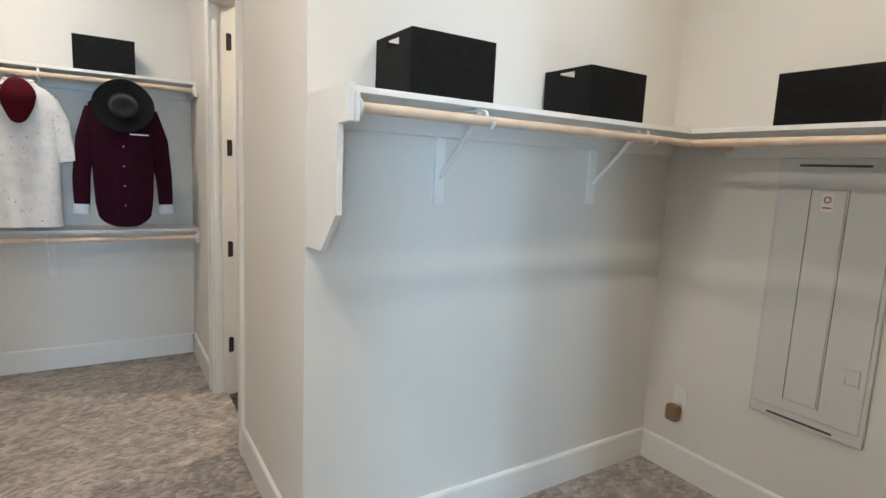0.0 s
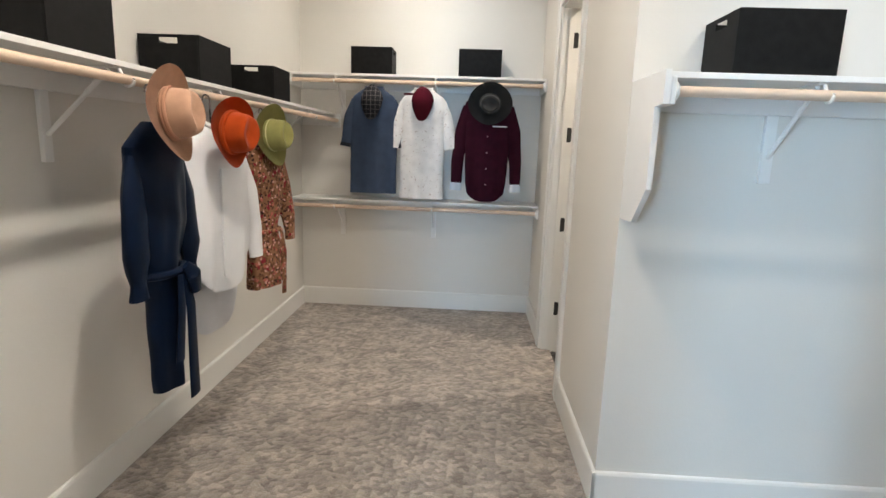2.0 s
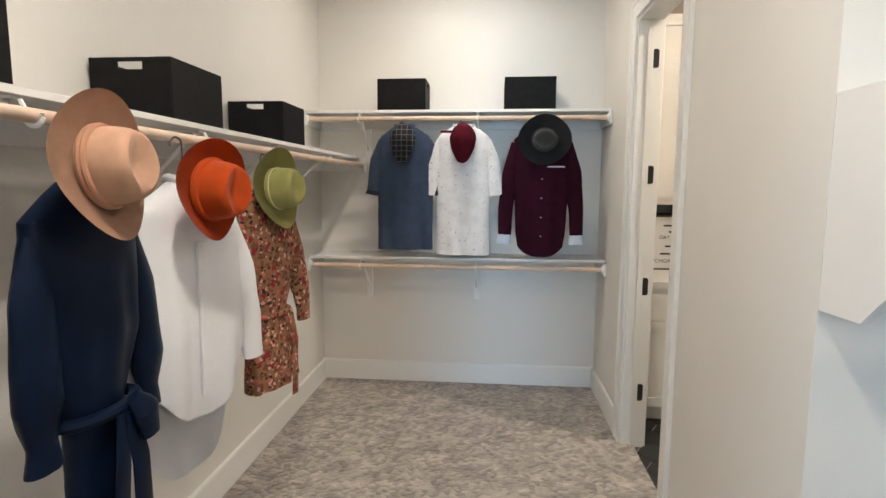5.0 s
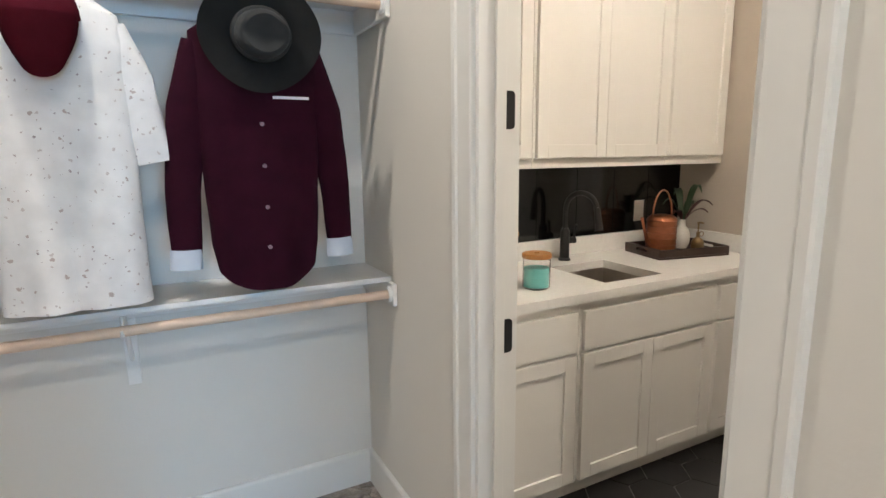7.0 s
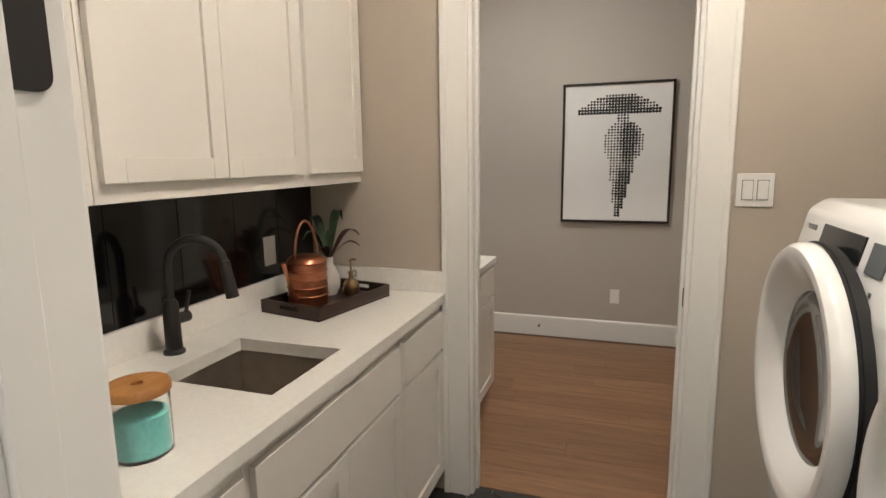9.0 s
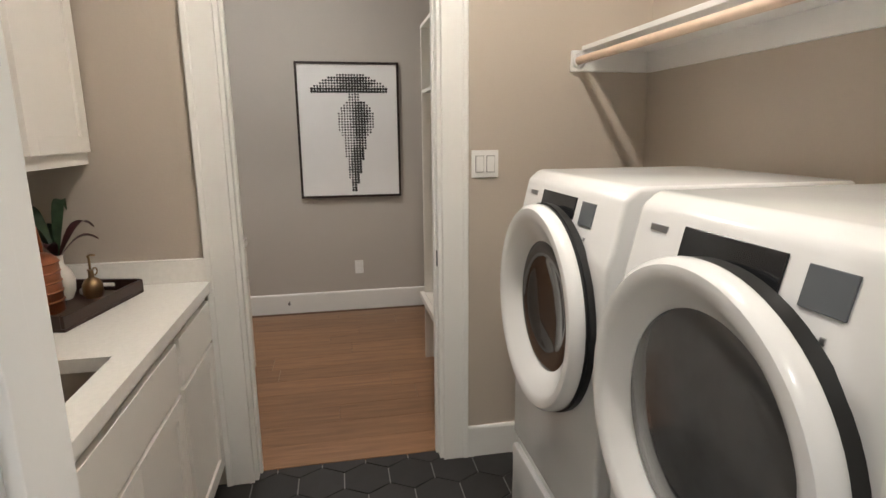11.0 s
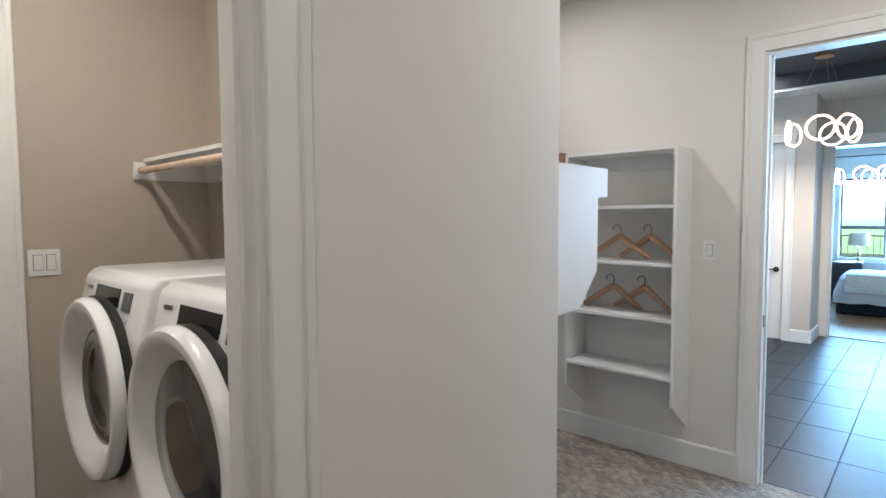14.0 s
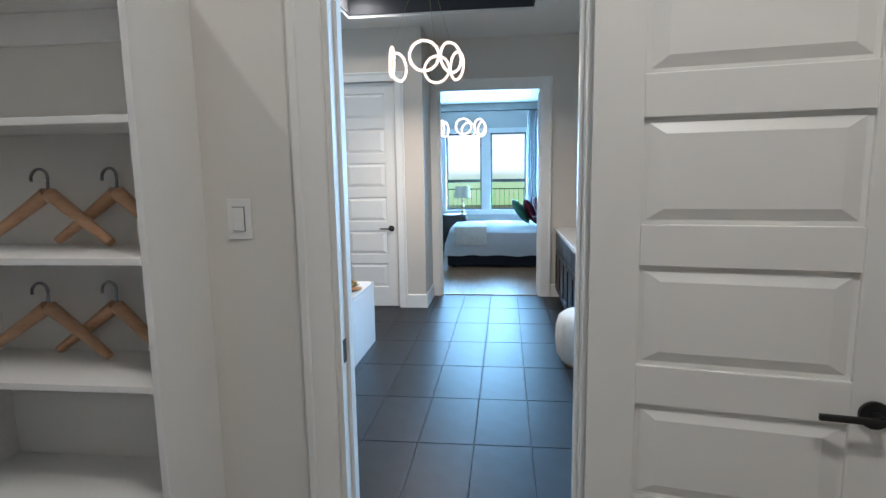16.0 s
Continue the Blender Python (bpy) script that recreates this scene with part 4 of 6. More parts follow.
def garment(name, m, label, category, mat, rows, sleeves, hook_z, seed, folds=0.006, open_hem=0.0, cuff=None, buttons=0, collar=None, button_mat=None):
    """Origin under the rod: z is world height. rows as body_mesh; sleeves: (points, radii) for the +x side, mirrored."""
    t = thing(name, m, label, category, "hanging clothes")
    bm = bmesh.new()
    body_mesh(bm, rows, folds, seed, open_hem=open_hem)
    part("body", bm, mat, t, smooth=True)
    pts, rad = sleeves
    for s in (-1, 1):
        bm = bmesh.new()
        sleeve_mesh(bm, [(s * x, y, z) for x, y, z in pts], rad, seed + s)
        part("sleeve", bm, mat, t, smooth=True)
        if cuff:
            bm = bmesh.new()
            a, b = Vector(pts[-2]), Vector(pts[-1])
            d = (b - a).normalized()
            p0, p1 = b - d * 0.012, b + d * cuff[1]
            sleeve_mesh(bm, [(s * p0.x, p0.y, p0.z), (s * p1.x, p1.y, p1.z)], [rad[-1] * 1.06, rad[-1] * 1.08], seed)
            part("cuff", bm, cuff[0], t, smooth=True)
    if collar:
        bm = bmesh.new()
        z, w = collar[0], collar[1]
        add_tube(bm, [(w * math.cos(a), 0.045 * math.sin(a), z + 0.012 * math.cos(2 * a)) for a in [2 * math.pi * k / 20 for k in range(20)]], 0.011, seg=8, closed=True)
        part("collar", bm, collar[2], t, smooth=True)
    if buttons:
        z0, z1 = rows[1][0] - 0.08, rows[-1][0] + 0.14
        yb = max(r[3] for r in rows)
        for i in range(buttons):
            z = z0 + (z1 - z0) * i / max(buttons - 1, 1)
            bm = bmesh.new()
            add_cyl(bm, (0.0, yb - 0.012, z), (0.0, yb + 0.008, z), 0.006, seg=12)
            part("button", bm, button_mat or M_CUFF, t)
    h = thing("clothes_hanger", m, "slim dark clothes hanger inside a hanging garment", "hanger", "hangers on the rods")
    bm = bmesh.new()
    add_hook(bm, hook_z - 0.075, 0.02)
    part("hook", bm, M_CHROME, h, smooth=True)
    bm = bmesh.new()
    zt = rows[0][0]
    hw = min(rows[1][2], 0.2)
    add_tube(bm, [(-hw * 0.9, 0, zt - 0.075), (0, 0, zt - 0.012), (hw * 0.9, 0, zt - 0.075)], 0.006, seg=8)
    add_cyl(bm, (0, 0, zt - 0.02), (0, 0, hook_z - 0.07), 0.004, seg=8)
    part("arms", bm, M_DARKHANG, h)
    return t


RX = XW + 0.335      # rod of the long shelf
HZ = 1.625
garment("navy_dress", pose(RX + 0.02, 1.86, 0.035, 0, 0, -90), "navy blue satin wrap dress with puffed sleeves on a hanger", "dress", M_NAVY,
        [(1.485, 0, 0.05, 0.03), (1.455, 0, 0.09, 0.04), (1.395, 0, 0.160, 0.05), (1.30, 0, 0.156, 0.055), (1.12, 0, 0.138, 0.06), (0.94, 0, 0.092, 0.042), (0.78, 0, 0.093, 0.04), (0.48, 0, 0.085, 0.036)],
        ([(0.130, 0, 1.36), (0.165, 0.01, 1.22), (0.178, 0.015, 1.02), (0.176, 0.015, 0.93), (0.174, 0.015, 0.875)], [0.042, 0.054, 0.060, 0.036, 0.046]), HZ, 1.3, folds=0.013)
sash = thing("dress_sash", pose(RX + 0.02, 1.86, 0.035, 0, 0, -90), "navy satin tie sash knotted at the waist of the dress", "sash")
bm = bmesh.new()
add_tube(bm, [(0.118 * math.cos(a), 0.062 * math.sin(a), 0.94) for a in [2 * math.pi * k / 24 for k in range(24)]], 0.016, seg=8, closed=True)
part("belt", bm, M_NAVY, sash, smooth=True)
for dx, z1, w in ((-0.035, 0.42, 0.032), (0.03, 0.60, 0.026)):
    bm = bmesh.new()
    sleeve_mesh(bm, [(dx * 0.4, 0.075, 0.93), (dx, 0.085, 0.80), (dx * 1.5, 0.075, z1)], [0.018, w, w * 1.15], 3.0, flat=0.2)
    part("tie_end", bm, M_NAVY, sash, smooth=True)
bm = bmesh.new()
sleeve_mesh(bm, [(-0.02, 0.08, 0.96), (-0.05, 0.095, 0.92), (-0.06, 0.095, 0.85)], [0.02, 0.04, 0.03], 2.0, flat=0.5)
part("bow", bm, M_NAVY, sash, smooth=True)
garment("white_shirt_dress", pose(RX + 0.055, 2.225, 0.035, 0, 0, -108), "long white cotton button shirt on a hanger", "shirt", M_WHITE,
        [(1.485, 0, 0.05, 0.03), (1.455, 0, 0.09, 0.04), (1.395, 0, 0.185, 0.05), (1.30, 0, 0.195, 0.055), (1.05, 0, 0.205, 0.06), (0.90, 0, 0.200, 0.055), (0.82, 0, 0.185, 0.05), (0.77, 0, 0.16, 0.045)],
        ([(0.155, 0, 1.36), (0.215, 0.0, 1.20), (0.245, 0.005, 1.02), (0.25, 0.01, 0.88)], [0.042, 0.054, 0.048, 0.040]), HZ, 4.1, folds=0.011, open_hem=0.13, buttons=7, collar=(1.485, 0.05, M_WHITE), button_mat=M_WHITE)
garment("floral_dress", pose(RX + 0.055, 2.82, 0.02, 0, 0, -100), "brown floral print dress with long sleeves on a hanger", "dress", M_FLORAL,
        [(1.485, 0, 0.05, 0.03), (1.455, 0, 0.09, 0.04), (1.395, 0, 0.175, 0.05), (1.30, 0, 0.178, 0.055), (1.12, 0, 0.14, 0.058), (0.965, 0, 0.095, 0.045), (0.85, 0, 0.14, 0.055), (0.66, 0, 0.155, 0.06)],
        ([(0.145, 0, 1.36), (0.20, 0.0, 1.20), (0.235, 0.005, 1.03), (0.245, 0.01, 0.93), (0.247, 0.01, 0.88)], [0.042, 0.054, 0.060, 0.042, 0.042]), HZ, 7.7, folds=0.010)

# longer back tail of the white shirt
wt = next(o for o in scene.objects if o.name.startswith("white_shirt_dress"))
bm = bmesh.new()
cols = []
for i in range(25):
    u = -1 + i / 12
    x = 0.198 * u
    low = 0.565 + 0.24 * abs(u) ** 3.2
    cols.append([bm.verts.new((x * (1 - 0.05 * j / 6), -0.036 + 0.006 * math.sin(x * 40) * j / 6, 1.0 + (low - 1.0) * j / 6)) for j in range(7)])
for a, b in zip(cols, cols[1:]):
    for j in range(6):
        bm.faces.new([a[j], a[j + 1], b[j + 1], b[j]])
bmesh.ops.solidify(bm, geom=bm.faces[:], thickness=0.002)
part("back_tail", bm, M_WHITE, wt, smooth=True)
# chest pocket and front placket of the white shirt
box_part("front_placket", M_WHITE, wt, -0.018, 0.018, 0.056, 0.066, 0.84, 1.31, 0.0015)
fd = next(o for o in scene.objects if o.name.startswith("floral_dress"))
bm = bmesh.new()
sleeve_mesh(bm, [(-0.05, 0.062, 0.97), (-0.065, 0.075, 0.84), (-0.06, 0.07, 0.60)], [0.016, 0.020, 0.022], 5.0, flat=0.25)
part("tie_end", bm, M_FLORAL, fd, smooth=True)
bm = bmesh.new()
add_tube(bm, [(0.108 * math.cos(a), 0.056 * math.sin(a), 0.965) for a in [2 * math.pi * k / 24 for k in range(24)]], 0.012, seg=8, closed=True)
part("belt", bm, M_FLORAL, fd, smooth=True)

FY = YN - 0.335      # rods of the far wall
HZ2 = 1.95
garment("slate_tee", pose(-0.593, FY, 0, 0, 0, 180), "slate blue short-sleeved t-shirt on a hanger", "t-shirt", M_SLATE,
        [(1.92, 0, 0.05, 0.03), (1.895, 0, 0.085, 0.035), (1.84, 0, 0.165, 0.04), (1.76, 0, 0.18, 0.05), (1.45, 0, 0.19, 0.05), (1.07, 0, 0.19, 0.05)],
        ([(0.14, 0, 1.81), (0.185, 0.0, 1.68), (0.222, 0, 1.46)], [0.042, 0.056, 0.048]), HZ2, 2.2, folds=0.012, cuff=(M_NAVYCUFF, 0.018), collar=(1.90, 0.065, M_SLATE))
garment("printed_tee", pose(-0.195, FY - 0.01, 0, 0, 0, 180), "white t-shirt with a faint scattered print on a hanger", "t-shirt", M_PRINT,
        [(1.92, 0, 0.05, 0.03), (1.895, 0, 0.085, 0.035), (1.84, 0, 0.165, 0.04), (1.76, 0, 0.18, 0.05), (1.45, 0, 0.178, 0.05), (1.04, 0, 0.182, 0.05)],
        ([(0.14, 0, 1.81), (0.185, 0.0, 1.67), (0.226, 0, 1.445)], [0.042, 0.056, 0.048]), HZ2, 5.2, folds=0.013, collar=(1.90, 0.065, M_PRINT))
garment("wine_shirt", pose(0.328, FY - 0.005, 0, 0, 0, 180), "dark wine red long-sleeved shirt with pale cuffs on a hanger", "shirt", M_WINE,
        [(1.92, 0, 0.05, 0.03), (1.89, 0, 0.09, 0.035), (1.82, 0, 0.185, 0.04), (1.72, 0, 0.19, 0.05), (1.45, 0, 0.178, 0.05), (1.16, 0, 0.165, 0.05), (1.035, 0, 0.152, 0.045)],
        ([(0.16, 0, 1.79), (0.205, 0.005, 1.60), (0.232, 0.005, 1.36), (0.24, 0.008, 1.17)], [0.042, 0.054, 0.050, 0.042]), HZ2, 8.4, folds=0.008, open_hem=0.07, cuff=(M_CUFF, 0.05), buttons=6, collar=(1.905, 0.06, M_WINE), button_mat=M_WINEBUTTON)
bm = bmesh.new()
add_box(bm, -0.14, -0.03, 0.048, 0.056, 1.632, 1.640, 0.001)
pk = thing("pocket_card", pose(0.335, FY - 0.005, 0, 0, 0, 180), "thin white pocket edge on the wine red shirt", "trim")
part("edge", bm, M_WHITE, pk)


def felt(name, c):
    return material(name, c, 0.95, vary=0.10, scale=18, bump=0.3, bump_scale=350, sheen=0.08, spec=0.12)


def hat(m, label, mat, band_mat, r=0.18, crown=0.085, h=0.105, wave=0.018, seed=0.0, bow=False):
    """A felt hat hung by its back: local z is the crown's axis."""
    t = thing("felt_hat", m, label, "hat", "hats on the hangers")
    bm = bmesh.new()
    seg, rings = 56, []
    for k, f in enumerate([0.0, 0.12, 0.35, 0.6, 0.85, 0.97, 1.0]):
        ring = []
        for i in range(seg):
            a = 2 * math.pi * i / seg
            rr = crown * 0.98 + (r - crown) * f
            ex = 1.0 + 0.06 * math.cos(2 * a)
            ring.append(bm.verts.new((rr * math.cos(a) * ex, rr * math.sin(a), f * (0.004 + wave * math.cos(2 * a + seed)) + 0.02 * f * f)))
        rings.append(ring)
    for a, b in zip(rings, rings[1:]):
        for i in range(seg):
            bm.faces.new([a[i], a[(i + 1) % seg], b[(i + 1) % seg], b[i]])
    bmesh.ops.solidify(bm, geom=bm.faces[:], thickness=0.004)
    part("brim", bm, mat, t, smooth=True)
    bm = bmesh.new()
    prof = [(1.0, 0.0), (0.99, 0.25), (0.95, 0.55), (0.90, 0.80), (0.84, 0.93), (0.72, 1.0), (0.5, 0.97), (0.25, 0.86), (0.0, 0.80)]
    rings = []
    for f, z in prof:
        ring = []
        for i in range(seg):
            a = 2 * math.pi * i / seg
            x, y = crown * f * math.cos(a) * 1.12, crown * f * math.sin(a)
            pinch = 1.0 - 0.22 * max(0.0, z - 0.3) * max(0.0, math.cos(a)) ** 2 * abs(math.sin(a)) * 2
            zz = h * z - 0.028 * max(0, z - 0.55) * math.exp(-(y / 0.03) ** 2)
            ring.append((x, y * pinch, zz))
        rings.append([bm.verts.new(p) for p in (ring if f > 0 else ring[:1])])
    for a, b in zip(rings, rings[1:]):
        for i in range(seg):
            q = list(dict.fromkeys([a[i % len(a)], a[(i + 1) % len(a)], b[(i + 1) % len(b)], b[i % len(b)]]))
            bm.faces.new(q)
    part("crown", bm, mat, t, smooth=True)
    bm = bmesh.new()
    rb = 0.003 if bow else 0.0075
    for z in ((0.018,) if bow else (0.012, 0.022)):
        add_tube(bm, [(crown * 1.12 * math.cos(a), crown * 1.005 * math.sin(a), z) for a in [2 * math.pi * k / 40 for k in range(40)]], rb, seg=8, closed=True)
    part("hat_band", bm, band_mat, t, smooth=True)
    if bow:
        bm = bmesh.new()
        add_tube(bm, [(-0.02, crown + 0.004, 0.018), (0.02, crown + 0.012, 0.045), (0.06, crown + 0.01, 0.05)], 0.0025, seg=6)
        add_tube(bm, [(-0.02, crown + 0.004, 0.018), (-0.05, crown + 0.015, 0.03)], 0.0025, seg=6)
        part("cord_tie", bm, band_mat, t, "tied pale cord")
    return t


M_TAN = felt("tan_felt", (0.50, 0.30, 0.20))
M_ORANGE = felt("rust_orange_felt", (0.42, 0.055, 0.009))
M_GREEN = felt("olive_green_felt", (0.29, 0.275, 0.10))
M_GREY = felt("charcoal_felt", (0.035, 0.035, 0.035))
hat(pose(RX + 0.105, 1.815, 1.548, 0, 84, 3), "tan felt hat hung over the navy dress", M_TAN, felt("tan_band", (0.42, 0.22, 0.14)), r=0.158, crown=0.078, seed=0.5)
hat(pose(RX + 0.165, 2.165, 1.497, 0, 92, -12), "rust orange felt hat hung over the white shirt", M_ORANGE, M_ORANGE, r=0.137, crown=0.075, seed=1.1)
hat(pose(RX + 0.105, 2.79, 1.495, 0, 86, -12), "olive green felt hat with pale cord over the floral dress", M_GREEN, material("pale_cord", (0.6, 0.56, 0.3), 0.8), r=0.152, crown=0.074, seed=0.4, bow=True)
hat(pose(0.335, FY - 0.085, 1.81, 97, 0, 0), "charcoal felt hat hung over the wine red shirt", M_GREY, material("black_band", (0.01, 0.01, 0.01), 0.6), r=0.165, crown=0.07, h=0.10, wave=0.006)


def cap(m, label, mat, strap=False):
    """A soft cap hung with its bill down: local z is up, the crown bulges to +y."""
    t = thing("baseball_cap", m, label, "cap", "hats on the hangers")
    bm = bmesh.new()
    rings = []
    for i in range(9):
        ph = math.pi * 0.5 * i / 8
        ring = []
        for k in range(28):
            a = 2 * math.pi * k / 28
            ring.append((0.088 * math.cos(a) * math.cos(ph), 0.03 + 0.06 * math.sin(a) * math.cos(ph), 0.115 * math.sin(ph) + 0.01 * noise.noise((a, ph, 2.0))))
        rings.append([bm.verts.new(p) for p in (ring if i < 8 else ring[:1])])
    for a, b in zip(rings, rings[1:]):
        for i in range(28):
            bm.faces.new(list(dict.fromkeys([a[i % len(a)], a[(i + 1) % 28 % len(a)], b[(i + 1) % 28 % len(b)], b[i % len(b)]])))
    part("crown", bm, mat, t, smooth=True)
    bm = bmesh.new()
    n, rows = 18, []
    for j in range(7):
        f = j / 6
        rows.append([bm.verts.new(((0.084 - 0.03 * f * f * f) * math.cos(math.pi * k / n), 0.04 + 0.05 * math.sin(math.pi * k / n) + 0.012 * f, 0.01 - f * 0.16 * (0.42 + 0.58 * math.sin(math.pi * k / n) ** 0.7))) for k in range(n + 1)])
    for a, b in zip(rows, rows[1:]):
        for k in range(n):
            bm.faces.new([a[k], a[k + 1], b[k + 1], b[k]])
    bmesh.ops.solidify(bm, geom=bm.faces[:], thickness=0.003)
    part("bill", bm, mat, t, smooth=True)
    if strap:
        box_part("strap", mat, t, 0.072, 0.150, 0.020, 0.026, 0.050, 0.066, 0.002, "loose end of the back strap")


def plaid():
    m = cloth("dark_plaid", (0.02, 0.02, 0.024))
    n, l = m.node_tree.nodes, m.node_tree.links
    b = n["Principled BSDF"]
    cur = b.inputs["Base Color"].links[0].from_socket
    tc = n.new("ShaderNodeTexCoord")
    for ax in (0, 2):
        sp = n.new("ShaderNodeSeparateXYZ")
        l.new(tc.outputs["Object"], sp.inputs[0])
        mo = n.new("ShaderNodeMath")
        mo.operation = 'PINGPONG'
        mo.inputs[1].default_value = 0.0175
        l.new(sp.outputs[ax], mo.inputs[0])
        lt = n.new("ShaderNodeMath")
        lt.operation = 'LESS_THAN'
        lt.inputs[1].default_value = 0.0016
        l.new(mo.outputs[0], lt.inputs[0])
        mx = n.new("ShaderNodeMix")
        mx.data_type = 'RGBA'
        l.new(lt.outputs[0], mx.inputs["Factor"])
        l.new(cur, mx.inputs[6])
        mx.inputs[7].default_value = (0.16, 0.15, 0.15, 1)
        cur = mx.outputs[2]
    l.new(cur, b.inputs["Base Color"])
    return m


cap(pose(-0.597, FY - 0.045, 1.805, 0, 0, 180), "dark plaid cap hung bill down over the blue t-shirt", plaid())
cap(pose(-0.195, FY - 0.055, 1.805, 0, 0, 180), "wine red cap hung bill down over the white t-shirt", cloth("wine_red_velvet", (0.075, 0.004, 0.012), 0.8, 0.15), True)

# ---- laundry ----
M_QUARTZ = material("white_quartz", (0.80, 0.78, 0.74), 0.22, vary=0.03, scale=60)
M_SPLASH = material("black_glass_splash", (0.008, 0.008, 0.008), 0.10, vary=0.2, scale=12)
M_STEEL = material("brushed_steel", (0.48, 0.43, 0.38), 0.48, metal=1.0, vary=0.08, scale=20)
CF = 4.175           # face of the base cabinets
CX0, CX1 = XB + T + 0.02, LX - 0.002


def shaker(name, parent, x0, x1, z0, z1, mat=None, y=0.0, rail=0.058, label=""):
    """A framed door or drawer front in local x-z, out to +y."""
    mat = mat or M_CAB
    th = 0.019
    bm = bmesh.new()
    add_box(bm, x0 + rail, x1 - rail, y + 0.002, y + 0.009, z0 + rail, z1 - rail)
    d = part(name, bm, mat, parent, label)
    for a, b, c, e in ((x0, x0 + rail, z0, z1), (x1 - rail, x1, z0, z1)):
        box_part("door_stile", mat, d, a, b, y, y + th, c, e, 0.0015)
    for c, e in ((z1 - rail, z1), (z0, z0 + rail)):
        box_part("door_rail", mat, d, x0 + rail, x1 - rail, y, y + th, c, e, 0.0015)
    return d


def slab(name, parent, x0, x1, z0, z1, mat=None, y=0.0):
    bm = bmesh.new()
    add_box(bm, x0, x1, y, y + 0.019, z0, z1, 0.0025)
    return part(name, bm, mat or M_CAB, parent)


def base_cabinet(x1, x0, label, doors, depth=None):
    """Faces -y; x0 to x1 in the world."""
    w = x1 - x0
    t = thing("base_cabinet", pose(x1, CF, ZF, 0, 0, 180), label, "cabinet", "laundry cabinets")
    d = LY1 - CF
    if doors == 2:
        box_part("body", M_CAB, t, 0.0005, w - 0.0005, -d + 0.002, 0.0, 0.10, 0.66, 0.001)
        box_part("face_frame", M_CAB, t, 0.0005, w - 0.0005, -0.02, 0.0, 0.661, 0.892, 0.001)
    else:
        box_part("body", M_CAB, t, 0.0005, w - 0.0005, -d + 0.002, 0.0, 0.10, 0.892, 0.001)
    box_part("toe_kick", M_CAB, t, 0.0005, w - 0.0005, -d + 0.002, -0.06, 0.0, 0.099, 0)
    slab("drawer_front", t, 0.018, w - 0.018, 0.69, 0.855)
    if doors == 1:
        shaker("door", t, 0.018, w - 0.018, 0.115, 0.675)
    else:
        shaker("door", t, 0.018, w / 2 - 0.0015, 0.115, 0.675)
        shaker("door", t, w / 2 + 0.0015, w - 0.018, 0.115, 0.675)
    return t


base_cabinet(1.469, CX0, "off-white laundry base cabinet with drawer and door", 1)
base_cabinet(2.30, 1.47, "off-white laundry sink cabinet with two doors", 2)
base_cabinet(2.770, 2.301, "off-white laundry base cabinet with drawer and door beside the hall doorway", 1)

SX0, SX1, SY0, SY1 = 1.662, 2.006, 4.234, 4.60
ct = thing("laundry_countertop", pose(0, 0, 0), "white quartz countertop with undermount sink cut-out", "countertop")
bm = bmesh.new()
z0, z1 = 0.876, 0.915
for a, b, c, d in [(CX0 - 0.018, SX0, CF - 0.03, LY1 - 0.001), (SX1, CX1, CF - 0.03, LY1 - 0.001), (SX0, SX1, CF - 0.03, SY0), (SX0, SX1, SY1, LY1 - 0.001)]:
    add_box(bm, a, b, c, d, z0, z1)
part("slab", bm, M_QUARTZ, ct)
box_part("back_upstand", M_QUARTZ, ct, CX0 - 0.018, CX1 - 0.021, LY1 - 0.021, LY1 - 0.001, 0.9155, 1.01, 0.002)
box_part("side_upstand", M_QUARTZ, ct, CX1 - 0.02, CX1, CF - 0.025, LY1 - 0.001, 0.9155, 1.01, 0.002)
bs = thing("backsplash", pose(0, 0, 0), "glossy black tile backsplash between counter and cabinets", "backsplash")
n = 7
for i in range(n):
    w = (CX1 - CX0) / n
    box_part("tile", M_SPLASH, bs, CX0 + i * w + 0.0012, CX0 + (i + 1) * w - 0.0012, LY1 - 0.011, LY1 - 0.001, 1.0115, 1.393, 0.0012)
sk = thing("undermount_sink", pose(0, 0, 0), "rectangular brushed steel undermount sink", "sink")
bm = bmesh.new()
add_box(bm, SX0 - 0.004, SX1 + 0.004, SY0 - 0.004, SY1 + 0.004, 0.66, 0.664)
add_box(bm, SX0 - 0.006, SX0 - 0.002, SY0 - 0.004, SY1 + 0.004, 0.664, 0.8755)
add_box(bm, SX1 + 0.002, SX1 + 0.006, SY0 - 0.004, SY1 + 0.004, 0.664, 0.8755)
add_box(bm, SX0 - 0.002, SX1 + 0.002, SY0 - 0.006, SY0 - 0.002, 0.664, 0.8755)
add_box(bm, SX0 - 0.002, SX1 + 0.002, SY1 + 0.002, SY1 + 0.006, 0.664, 0.8755)
part("basin", bm, M_STEEL, sk)
bm = bmesh.new()
add_lathe(bm, [(0.0, 0.667), (0.03, 0.666), (0.042, 0.669), (0.045, 0.6645)], m=pose((SX0 + SX1) / 2, (SY0 + SY1) / 2, 0))
part("drain", bm, M_CHROME, sk, smooth=True)
fc = thing("faucet", pose(1.835, 4.70, 0.915), "matt black pull-down gooseneck faucet", "faucet")
bm = bmesh.new()
add_lathe(bm, [(0.0, 0.0), (0.031, 0.0), (0.031, 0.008), (0.024, 0.014), (0.023, 0.15), (0.016, 0.165), (0.0, 0.165)])
part("base", bm, M_BLACK, fc, smooth=True)
bm = bmesh.new()
R = 0.085
